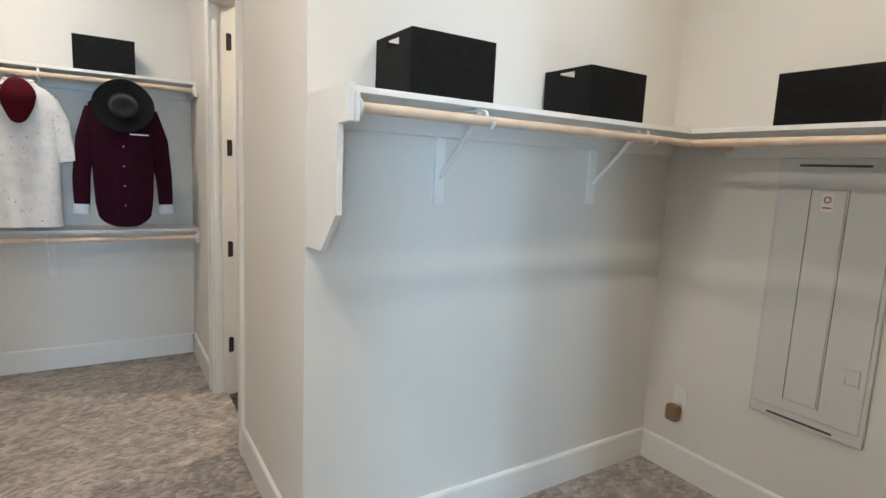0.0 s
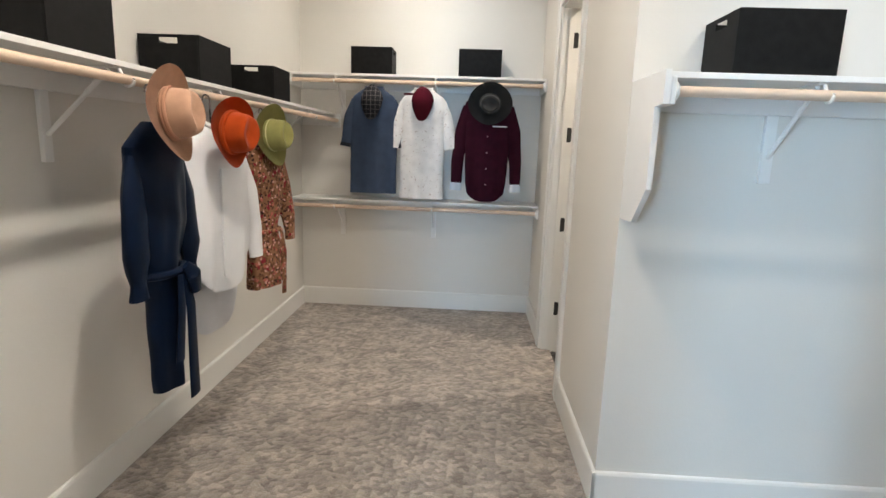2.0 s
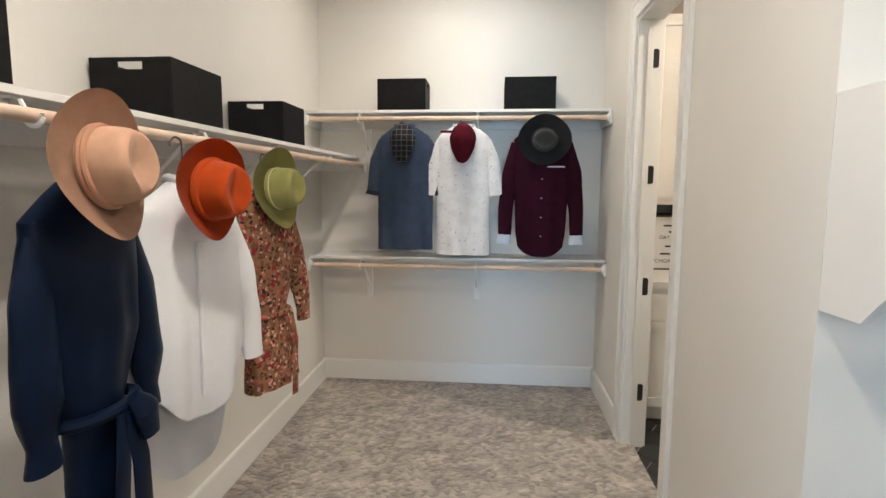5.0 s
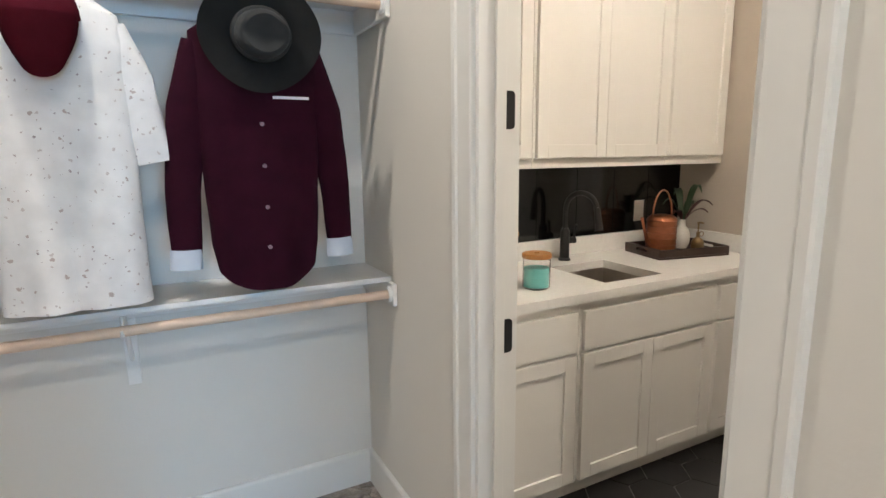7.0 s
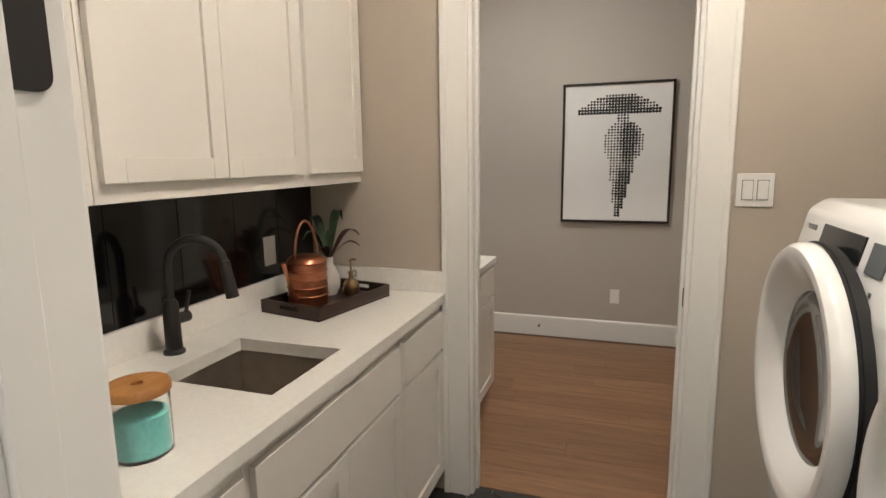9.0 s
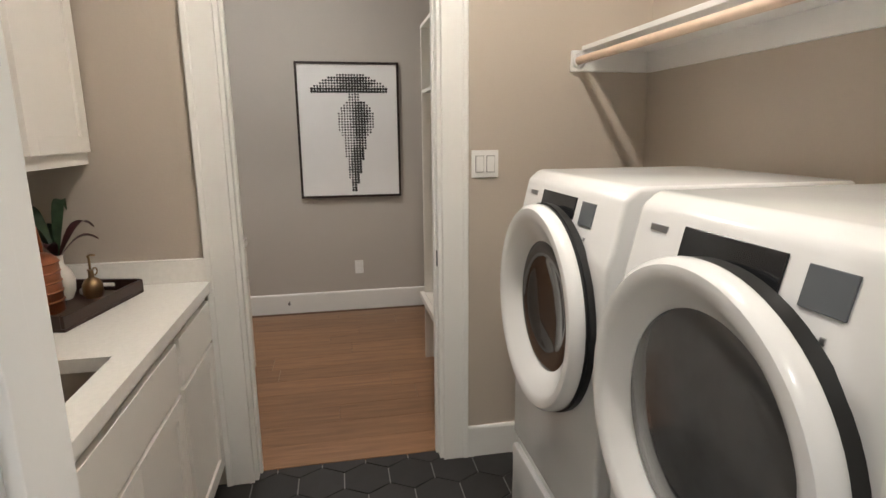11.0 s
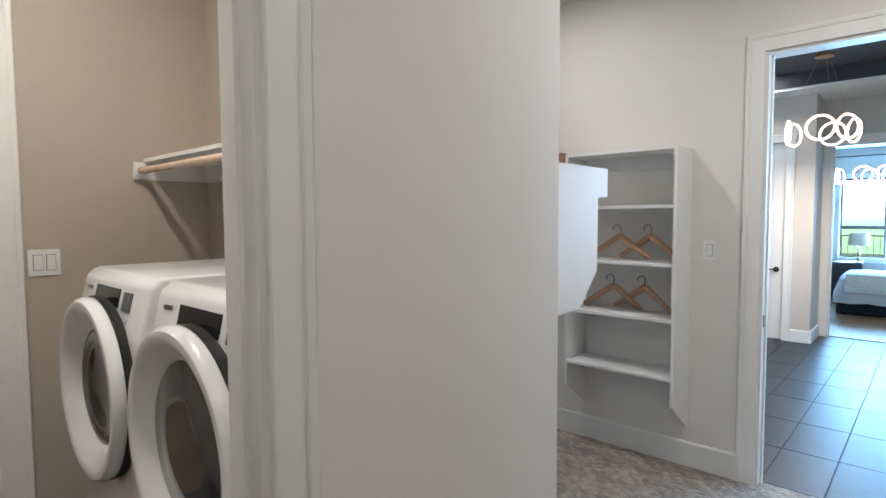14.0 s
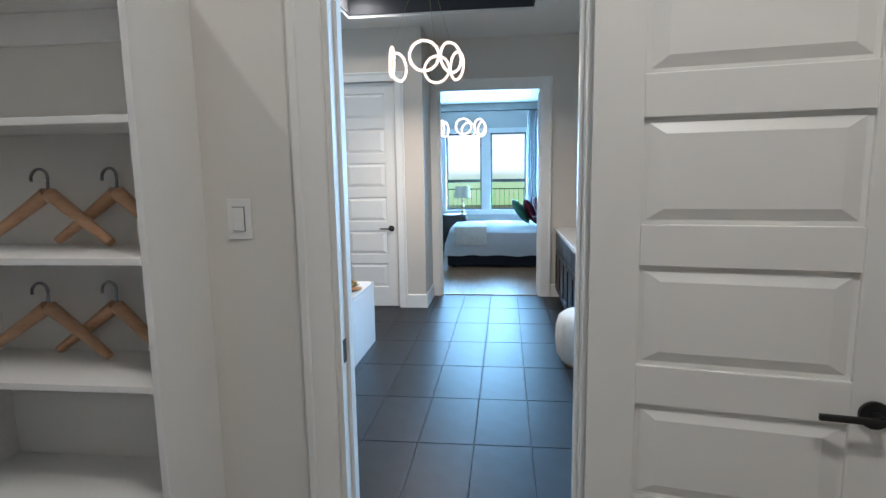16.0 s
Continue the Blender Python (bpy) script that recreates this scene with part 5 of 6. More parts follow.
arc = [(0.35 * (R - R * math.cos(a)), -0.93 * (R - R * math.cos(a)), 0.26 + R * math.sin(a)) for a in [math.radians(d) for d in range(0, 176, 12)]]
add_tube(bm, [(0, 0, 0.15), (0, 0, 0.22)] + arc, 0.0125, seg=14)
part("gooseneck", bm, M_BLACK, fc, smooth=True)
e = Vector(arc[-1])
bm = bmesh.new()
add_cyl(bm, e, e + Vector((0.006, -0.016, -0.11)), 0.015, 0.019, seg=18)
part("spray_head", bm, M_BLACK, fc, smooth=True)
bm = bmesh.new()
add_cyl(bm, (0.02, 0, 0.10), (0.06, -0.005, 0.10), 0.017, seg=18)
add_tube(bm, [(0.05, -0.005, 0.105), (0.056, -0.02, 0.18)], 0.006, seg=8)
part("lever", bm, M_BLACK, fc, smooth=True)


def upper_cabinet(x0, x1, label, doors):
    w = x1 - x0
    t = thing("wall_cabinet", pose(x1, 4.53, 1.388, 0, 0, 180), label, "cabinet", "laundry wall cabinets")
    d = LY1 - 4.53
    box_part("body", M_CAB, t, 0.0005, w - 0.0005, -d + 0.002, 0.0, 0.0, 1.25, 0.002)
    if doors == 2:
        shaker("door", t, 0.016, w / 2 - 0.0015, 0.045, 1.23)
        shaker("door", t, w / 2 + 0.0015, w - 0.016, 0.045, 1.23)
    else:
        shaker("door", t, 0.016, w - 0.016, 0.045, 1.23)


upper_cabinet(CX0, 1.49, "off-white laundry wall cabinet with one door", 1)
upper_cabinet(1.491, 2.322, "off-white laundry wall cabinet with two doors", 2)
upper_cabinet(2.323, 2.770, "off-white laundry wall cabinet with one door beside the wall", 1)


def glass_material(name, tint=(1, 1, 1), rough=0.02):
    m = bpy.data.materials.new(name)
    m.use_nodes = True
    b = m.node_tree.nodes["Principled BSDF"]
    b.inputs["Base Color"].default_value = (*tint, 1)
    b.inputs["Transmission Weight"].default_value = 1.0
    b.inputs["Roughness"].default_value = rough
    b.inputs["IOR"].default_value = 1.45
    return m


M_GLASS = glass_material("clear_glass")
M_TEAL = material("teal_bath_salt", (0.16, 0.52, 0.47), 0.8, vary=0.15, scale=160, bump=0.6, bump_scale=500)
M_LIDWOOD = wood("bamboo_lid", (0.46, 0.22, 0.07), (0.36, 0.16, 0.05), 0.45, stretch=(3, 20, 3))


def jar(m, r, h, label, fill, fill_mat):
    t = thing("storage_jar", m, label, "jar", "jars on the counter")
    bm = bmesh.new()
    add_lathe(bm, [(0.0, 0.0), (r - 0.006, 0.0), (r, 0.006), (r, h), (r - 0.003, h), (r - 0.003, 0.008), (0.0, 0.008)], 36)
    ob = part("glass_body", bm, M_GLASS, t, "clear glass", smooth=True)
    ob.visible_shadow = False
    bm = bmesh.new()
    add_lathe(bm, [(0.0, 0.009), (r - 0.0045, 0.009), (r - 0.0045, fill), (r * 0.5, fill + 0.004), (0.0, fill + 0.002)], 36)
    part("contents", bm, fill_mat, t, "teal salt filling" if fill_mat is M_TEAL else "white filling", smooth=True)
    bm = bmesh.new()
    add_lathe(bm, [(0.012, h + 0.014), (0.012, h + 0.020), (r + 0.001, h + 0.020), (r + 0.004, h + 0.016), (r + 0.004, h + 0.002), (r - 0.004, h + 0.001), (0.0, h + 0.001)], 36)
    part("lid", bm, M_LIDWOOD, t, "round bamboo lid", smooth=True)


jar(pose(1.362, 4.315, 0.915), 0.056, 0.125, "glass jar of teal bath salt with a bamboo lid", 0.085, M_TEAL)
jar(pose(1.34, 4.50, 0.915), 0.05, 0.19, "taller glass jar with a bamboo lid", 0.10, material("white_powder", (0.75, 0.74, 0.72), 0.9, vary=0.1))

# lettered sign standing on the counter
sg = thing("counter_sign", pose(1.26, 4.70, 0.916, -8, 0, 184), "white lettered sign in a dark frame standing on the counter", "sign")
box_part("frame", wood("sign_frame", (0.10, 0.05, 0.025), (0.07, 0.035, 0.02)), sg, -0.125, 0.125, 0.0, 0.016, 0.0, 0.40, 0.003)
box_part("face", M_SHELF, sg, -0.112, 0.112, 0.0163, 0.019, 0.013, 0.387, 0)
M_INK = material("black_ink", (0.02, 0.02, 0.02), 0.7)


def letters(text, size, m, mat, parent):
    c = bpy.data.curves.new("writing", 'FONT')
    c.body, c.size, c.align_x, c.extrude = text, size, 'CENTER', 0.0004
    tmp = new("writing_source", c)
    me = bpy.data.meshes.new_from_object(tmp.evaluated_get(bpy.context.evaluated_depsgraph_get()))
    bpy.data.objects.remove(tmp)
    me.materials.clear()
    me.materials.append(mat)
    ob = new("lettering", me)
    ob.parent = parent
    ob.matrix_basis = m
    return ob


letters("TOMORROW", 0.036, pose(0, 0.0195, 0.055, 90, 0, 180), M_INK, sg)
letters("DAY", 0.036, pose(0.04, 0.0195, 0.23, 90, 0, 180), M_INK, sg)
for i, (x, z, w) in enumerate(((0.0, 0.32, 0.11), (0.0, 0.275, 0.03), (-0.02, 0.17, 0.10), (0.0, 0.115, 0.12))):
    bm = bmesh.new()
    add_box(bm, x - w / 2, x + w / 2, 0.0192, 0.0198, z, z + 0.012)
    part("writing_bar", bm, M_INK, sg)

# tray with watering can, vase and pots
TM = pose(2.465, 4.54, 0.916, 0, 0, -11.5)
M_TRAY = wood("dark_walnut_tray", (0.035, 0.016, 0.010), (0.025, 0.011, 0.008), 0.35)
tr = thing("wooden_tray", TM, "dark walnut serving tray with cut-out handles on the counter", "tray")
bm = bmesh.new()
add_box(bm, -0.215, 0.215, -0.145, 0.145, 0.0, 0.010, 0.002)
part("base", bm, M_TRAY, tr)
for x0, x1, y0, y1 in ((-0.215, 0.215, -0.145, -0.133), (-0.215, 0.215, 0.133, 0.145)):
    box_part("long_rim", M_TRAY, tr, x0, x1, y0, y1, 0.0105, 0.050, 0.002)
for x0, x1 in ((-0.215, -0.203), (0.203, 0.215)):
    bm = bmesh.new()
    wall_boxes(bm, "y", -0.1328, 0.1328, x0, x1, 0.0105, 0.052, [(-0.045, 0.045, 0.024, 0.040)])
    part("handle_rim", bm, M_TRAY, tr)
M_COPPER = material("hammered_copper", (0.50, 0.20, 0.11), 0.32, metal=1.0, vary=0.12, scale=25)
wc = thing("watering_can", TM @ pose(-0.055, 0.055, 0.0105), "ribbed copper watering can with a hoop handle", "watering can")
bm = bmesh.new()
pr = [(0.0, 0.0), (0.076, 0.0), (0.078, 0.004)]
for k in range(5):
    z = 0.012 + k * 0.032
    pr += [(0.077, z), (0.077, z + 0.022), (0.081, z + 0.026), (0.077, z + 0.030)]
pr += [(0.074, 0.177), (0.058, 0.190), (0.03, 0.195), (0.0, 0.196)]
add_lathe(bm, pr, 40)
part("body", bm, M_COPPER, wc, smooth=True)
bm = bmesh.new()
add_tube(bm, [(0.06 * math.cos(a), 0.0, 0.18 + 0.145 * math.sin(a)) for a in [math.radians(d) for d in range(0, 181, 10)]], 0.0048, seg=10)
part("hoop_handle", bm, M_COPPER, wc, smooth=True)
bm = bmesh.new()
add_tube(bm, [(-0.074, -0.01, 0.035), (-0.10, -0.015, 0.06), (-0.125, -0.02, 0.13), (-0.145, -0.025, 0.185)], [0.012, 0.009, 0.007, 0.009], seg=12)
part("spout", bm, M_COPPER, wc, smooth=True)
vs = thing("plant_vase", TM @ pose(0.095, 0.075, 0.0105), "pale ceramic vase with long green leaves", "potted plant")
bm = bmesh.new()
add_lathe(bm, [(0.0, 0.0), (0.03, 0.0), (0.042, 0.03), (0.045, 0.065), (0.035, 0.10), (0.018, 0.125), (0.017, 0.15), (0.021, 0.16), (0.016, 0.158), (0.0, 0.13)], 30)
part("vase", bm, material("pale_glaze", (0.62, 0.60, 0.55), 0.25, vary=0.04), vs, smooth=True)
M_LEAF = material("dark_green_leaf", (0.045, 0.085, 0.04), 0.45, vary=0.25, scale=40)
M_REDLEAF = material("purple_leaf", (0.10, 0.035, 0.035), 0.45, vary=0.25, scale=40)
for k, (az, ln, lift, col) in enumerate(((20, 0.17, 0.19, 0), (-15, 0.15, 0.11, 1), (160, 0.10, 0.12, 0), (70, 0.15, 0.17, 0), (-60, 0.12, 0.07, 1), (35, 0.19, 0.10, 0), (200, 0.08, 0.06, 1))):
    bm = bmesh.new()
    rows = []
    for i in range(9):
        f = i / 8
        r = 0.01 + ln * f
        z = 0.15 + lift * math.sin(f * 2.3)
        w = 0.019 * math.sin(math.pi * min(1, f * 0.93 + 0.06)) + 0.001
        c, s = math.cos(math.radians(az)), math.sin(math.radians(az))
        rows.append([bm.verts.new((r * c - q * w * s, r * s + q * w * c, z + abs(q) * 0.006)) for q in (-1, 0, 1)])
    for a, b in zip(rows, rows[1:]):
        for i in range(2):
            bm.faces.new([a[i], a[i + 1], b[i + 1], b[i]])
    bmesh.ops.solidify(bm, geom=bm.faces[:], thickness=0.0012)
    part("leaf", bm, M_REDLEAF if col else M_LEAF, vs, smooth=True)
bp = thing("brass_pot", TM @ pose(0.125, -0.015, 0.0105), "small antique brass bottle on the tray", "bottle")
bm = bmesh.new()
add_lathe(bm, [(0.0, 0.0), (0.028, 0.0), (0.033, 0.015), (0.033, 0.045), (0.024, 0.062), (0.010, 0.072), (0.009, 0.095), (0.013, 0.10), (0.0, 0.10)], 28)
part("bottle", bm, material("antique_brass", (0.32, 0.22, 0.12), 0.3, metal=1.0, vary=0.1), bp, smooth=True)
bm = bmesh.new()
add_cyl(bm, (0, 0, 0.10), (0, 0, 0.150), 0.004, seg=10)
add_tube(bm, [(-0.006, 0, 0.147), (0.008, 0, 0.150), (0.030, 0, 0.145)], 0.0045, seg=8)
add_tube(bm, [(0.022 + 0.013 * math.cos(a), 0, 0.088 + 0.013 * math.sin(a)) for a in [2 * math.pi * k / 16 for k in range(16)]], 0.0025, seg=6, closed=True)
part("pump", bm, bpy.data.materials["antique_brass"], bp, "brass mister pump with finger ring", smooth=True)
so = thing("white_soap", TM @ pose(0.168, 0.03, 0.0105), "small white soap bar on the tray", "soap")
bm = bmesh.new()
add_box(bm, -0.03, 0.03, -0.02, 0.02, 0.0, 0.025, 0.008)
part("bar", bm, M_WHITE, so, smooth=True)

# washer and dryer on pedestals
M_ENAMEL = material("white_enamel", (0.78, 0.78, 0.77), 0.2, vary=0.01, coat=0.3)
M_DARKGLASS = material("smoked_glass", (0.012, 0.012, 0.013), 0.06, vary=0.1, coat=0.5)
M_DRYGLASS = material("grey_door_glass", (0.075, 0.075, 0.075), 0.10, vary=0.25, scale=5, coat=0.4)
M_GASKET = material("black_gasket", (0.01, 0.01, 0.01), 0.5)
M_SCREEN = material("black_display", (0.015, 0.016, 0.018), 0.15, vary=0.1)
M_SILVER = material("silver_badge", (0.35, 0.35, 0.36), 0.35, metal=1.0)


def machine(m, label, name, dark):
    """Local x across (0 to w), y out of the front, z up."""
    w, d, H, ped = 0.686, 0.70, 1.360 - ZF, 0.345
    t = thing(name, m, label, name.replace("_", " "))
    bm = bmesh.new()
    add_box(bm, 0.004, w - 0.004, -d, -0.01, 0.0, ped - 0.006, 0.012)
    add_box(bm, 0.03, w - 0.03, -0.012, 0.012, 0.03, ped - 0.03, 0.008)
    ped_ob = part("pedestal", bm, M_ENAMEL, t, smooth=True)
    bm = bmesh.new()
    add_lathe(bm, [(0.0, 0.0), (0.022, 0.0), (0.022, 0.006), (0.0, 0.006)], m=pose(0.12, 0.012, 0.13, -90, 0, 0))
    part("pedestal_badge", bm, M_SCREEN, t)
    # cabinet: profile with a tilted control panel, rounded
    bm = bmesh.new()
    prof = [(-d, ped), (0.0, ped), (0.0, H - 0.20), (-0.038, H - 0.03), (-0.075, H), (-d, H)]
    add_prism(bm, prof, 0.0, w)
    bmesh.ops.bevel(bm, geom=bm.edges[:], offset=0.014, segments=3, affect='EDGES', profile=0.5)
    part("cabinet", bm, M_ENAMEL, t, smooth=True)
    tilt = math.degrees(math.atan2(0.038, 0.17))
    PM = pose(0, 0.0, H - 0.20) @ pose(0, 0, 0, tilt, 0, 0)
    def on_panel(nm, x0, x1, z0, z1, mat, lab="", th=0.004):
        bm = bmesh.new()
        add_box(bm, x0, x1, -0.001, th, z0, z1, 0.0015, PM)
        return part(nm, bm, mat, t, lab)
    on_panel("display", w - 0.435, w - 0.18, 0.085, 0.150, M_SCREEN, "black touch display")
    on_panel("status_window", w - 0.555, w - 0.475, 0.080, 0.145, material("grey_window", (0.10, 0.11, 0.12), 0.3))
    on_panel("maker_badge", w - 0.125, w - 0.065, 0.125, 0.140, M_SILVER, "plain silver badge", 0.003)
    for k in range(5):
        on_panel("button_mark", w - 0.41 - 0.030 * k - 0.005, w - 0.41 - 0.030 * k + 0.005, 0.040, 0.050, M_SILVER, "", 0.0025)
    cx, cz = w / 2 + 0.012, 0.955 - ZF
    DM = pose(cx, 0.0, cz, -90, 0, 0)
    bm = bmesh.new()
    add_lathe(bm, [(0.318, -0.004), (0.320, 0.03), (0.310, 0.032), (0.295, 0.004)], 64, DM)
    part("door_recess_ring", bm, M_GASKET, t, smooth=True)
    bm = bmesh.new()
    gl = 0.225 if not dark else 0.205
    add_lathe(bm, [(0.300, 0.010), (0.318, 0.024), (0.322, 0.040), (0.318, 0.060), (0.308, 0.070), (0.290, 0.071), (0.272, 0.064), (gl + 0.02, 0.034), (gl, 0.022), (gl - 0.004, 0.005)], 72, DM)
    part("door_ring", bm, M_ENAMEL, t, "glossy white round door ring", smooth=True)
    bm = bmesh.new()
    if dark:
        add_lathe(bm, [(gl, 0.020), (gl - 0.02, 0.026), (gl * 0.7, 0.012), (gl * 0.35, 0.002), (0.0, 0.0)], 56, DM)
    else:
        add_lathe(bm, [(gl, 0.020), (gl - 0.012, 0.028), (gl * 0.5, 0.034), (0.0, 0.036)], 56, DM)
    part("door_glass", bm, M_DARKGLASS if dark else M_DRYGLASS, t, smooth=True)
    if dark:
        for s in (1,):
            bm = bmesh.new()
            add_lathe(bm, [(0.300, 0.0), (0.323, 0.002), (0.325, 0.022), (0.300, 0.022)], 56, DM)
            part("door_gasket", bm, M_GASKET, t, smooth=True)
    return t


machine(pose(1.70, 2.98, ZF), "white front-load washer with dark glass door on a pedestal", "washing_machine", True)
machine(pose(0.945, 2.98, ZF), "white front-load dryer with grey glass door on a pedestal", "clothes_dryer", False)
shelf_run("laundry_shelf", pose(XB + T, LY0, 0), LX - XB - T, 0.32, 1.845, "white laundry shelf with pale wooden rod above the machines", [0.35], group="laundry shelf")

# ---- hall ----
pf = thing("framed_print", pose(HX, 3.508, 1.512, 0, 0, 90), "framed black and white print of a plain dotted umbrella shape", "picture")
PW, PH = 0.825, 1.083
M_FRAME = material("dark_brown_frame", (0.022, 0.013, 0.011), 0.4, vary=0.1)
box_part("canvas", material("white_canvas", (0.80, 0.79, 0.78), 0.8, vary=0.01), pf, -PW / 2 + 0.018, PW / 2 - 0.018, 0.008, 0.024, -PH / 2 + 0.018, PH / 2 - 0.018, 0)
for x0, x1, z0, z1 in ((-PW / 2, PW / 2, PH / 2 - 0.018, PH / 2), (-PW / 2, PW / 2, -PH / 2, -PH / 2 + 0.018), (-PW / 2, -PW / 2 + 0.018, -PH / 2 + 0.018, PH / 2 - 0.018), (PW / 2 - 0.018, PW / 2, -PH / 2 + 0.018, PH / 2 - 0.018)):
    box_part("frame_bar", M_FRAME, pf, x0, x1, 0.001, 0.036, z0, z1, 0.0015)
bm = bmesh.new()
NX, NZ = 34, 48
for i in range(NX):
    for j in range(NZ):
        u, v = (i + 0.5) / NX, (j + 0.5) / NZ            # u across, v from the top down
        a = 0.0
        if 0.055 < v < 0.20:                              # wide flat canopy
            half = 0.40 * math.sqrt(max(0.0, min(1.0, (v - 0.055) / 0.125)))
            if abs(u - 0.52) < half:
                a = 0.50 + 0.45 * math.exp(-((u - 0.56) / 0.13) ** 2) * (v > 0.09) + 0.2 * (v > 0.165)
        elif 0.20 <= v < 0.28 and abs(u - 0.56) < 0.055:
            a = 0.5
        elif 0.28 <= v < 0.975:                           # tapering column
            half = 0.10 + 0.10 * math.sin(math.pi * (v - 0.27) / 0.30) if v < 0.57 else 0.125 * (1 - (v - 0.57) / 0.52)
            if abs(u - 0.57 + 0.07 * max(0.0, v - 0.4)) < half:
                a = 0.42 + 0.55 * math.exp(-((u - 0.62 + 0.12 * max(0.0, v - 0.45)) / 0.07) ** 2) * (0.72 + 0.28 * math.sin(v * 19))
        if a > 0.05:
            a = min(1.0, 1.45 * a * (0.85 + 0.3 * random.random()))
            cw, ch = (PW - 0.05) / NX, (PH - 0.05) / NZ
            x, z = (0.5 - u) * (PW - 0.05), (0.5 - v) * (PH - 0.05)
            bm.faces.new([bm.verts.new((x + 0.56 * cw * a * math.cos(q * math.pi / 4), 0.0246, z + 0.56 * ch * a * math.sin(q * math.pi / 4))) for q in range(8)])
part("printed_dots", bm, M_INK, pf, "black halftone dots", kind="stuff")

lk = thing("mudroom_locker", pose(LX + T + 0.002, 2.711, ZF), "white mudroom locker with bench and open cubbies", "locker")
LW, LDp = 3.97 - LX - T - 0.002, 0.375
for x in (0.0, LW / 2, LW - 0.02):
    box_part("upright", M_CAB, lk, x, x + 0.02, 0.0, LDp, 0.0, 2.151, 0.002)
for z in (1.748, 2.13):
    for x0 in (0.0205, LW / 2 + 0.0205):
        box_part("shelf", M_CAB, lk, x0, x0 + LW / 2 - 0.041, 0.0, LDp, z, z + 0.02, 0.001)
box_part("bench", M_CAB, lk, 0.0, LW + 0.01, LDp + 0.001, LDp + 0.03, 0.43, 0.47, 0.003)
for x0 in (0.0205, LW / 2 + 0.0205):
    box_part("seat_board", M_CAB, lk, x0, x0 + LW / 2 - 0.041, 0.0, LDp, 0.43, 0.47, 0.002)
    box_part("back_panel", M_CAB, lk, x0, x0 + LW / 2 - 0.041, 0.0, 0.01, 0.471, 1.747, 0)
hc = thing("hall_cabinet", pose(3.82, 4.19, ZF, 0, 0, 180), "off-white hall cabinet with white quartz top", "cabinet")
HWd = 0.90
box_part("body", M_CAB, hc, 0.0, HWd, -0.555, 0.0, 0.10, 0.868, 0.002)
box_part("toe_kick", M_CAB, hc, 0.0, HWd, -0.555, -0.05, 0.0, 0.099, 0)
for a in (0.012, HWd / 2 + 0.004):
    slab("drawer_front", hc, a, a + HWd / 2 - 0.016, 0.68, 0.85)
    shaker("door", hc, a, a + HWd / 2 - 0.016, 0.115, 0.665)
box_part("top", M_QUARTZ, hc, -0.015, HWd, -0.56, 0.025, 0.869, 0.908, 0.003)

# ---- bath ----
M_TUB = material("white_acrylic", (0.78, 0.79, 0.80), 0.2, vary=0.01)
tub = thing("bathtub", pose(1.27, -3.03, ZF, 0, 0, 0), "white built-in bathtub with a flat panelled side", "bathtub")
bm = bmesh.new()
TL, TWd, TH = 1.55, 0.85, 0.545
box_part("apron", M_TUB, tub, 0.0, 0.03, 0.0, TL, 0.0, TH - 0.03, 0.004)
for a, b, c, d in ((0.0, 0.09, 0.0, TL), (TWd - 0.09, TWd, 0.0, TL), (0.09, TWd - 0.09, 0.0, 0.10), (0.09, TWd - 0.09, TL - 0.10, TL)):
    add_box(bm, a, b, c, d, TH - 0.028, TH)
add_box(bm, 0.085, TWd - 0.085, 0.09, TL - 0.09, 0.14, 0.16)
for a, b, c, d in ((0.075, 0.09, 0.09, TL - 0.09), (TWd - 0.09, TWd - 0.075, 0.09, TL - 0.09), (0.09, TWd - 0.09, 0.085, 0.1), (0.09, TWd - 0.09, TL - 0.1, TL - 0.085)):
    add_box(bm, a, b, c, d, 0.14, TH - 0.029)
part("tub_shell", bm, M_TUB, tub)
for y in (0.0, TL - 0.03):
    box_part("end_panel", M_TUB, tub, 0.031, TWd, y, y + 0.03, 0.0, TH - 0.03, 0.004)
fl = thing("bath_ornament", pose(1.36, -2.64, TH + ZF + 0.001), "gold and brown dried flower ornament on a wooden dish", "ornament")
bm = bmesh.new()
add_lathe(bm, [(0.0, 0.0), (0.05, 0.0), (0.085, 0.014), (0.088, 0.02), (0.06, 0.012), (0.0, 0.008)], 24)
part("dish", bm, M_LIDWOOD, fl, smooth=True)
for k in range(9):
    a = k * 2.4
    bm = bmesh.new()
    r = 0.012 + 0.004 * k
    bmesh.ops.create_icosphere(bm, subdivisions=2, radius=0.022, matrix=pose(r * math.cos(a), r * math.sin(a), 0.03 + 0.05 * (1 - k / 9), 20 * k, 35, 0) @ Matrix.Diagonal((1.2, 0.8, 0.55, 1)))
    part("petal", bm, material("dried_gold", (0.42, 0.27, 0.10), 0.6, vary=0.2), fl, smooth=True) if k == 0 else part("petal", bm, bpy.data.materials["dried_gold"], fl, smooth=True)

M_ESPRESSO = wood("espresso_cabinet", (0.022, 0.014, 0.012), (0.014, 0.009, 0.008), 0.4, stretch=(2, 2, 14))
VL = 1.95
van = thing("bath_vanity", pose(-0.50, RY + 0.02 + VL, ZF, 0, 0, -90), "espresso vanity with white counter", "vanity")
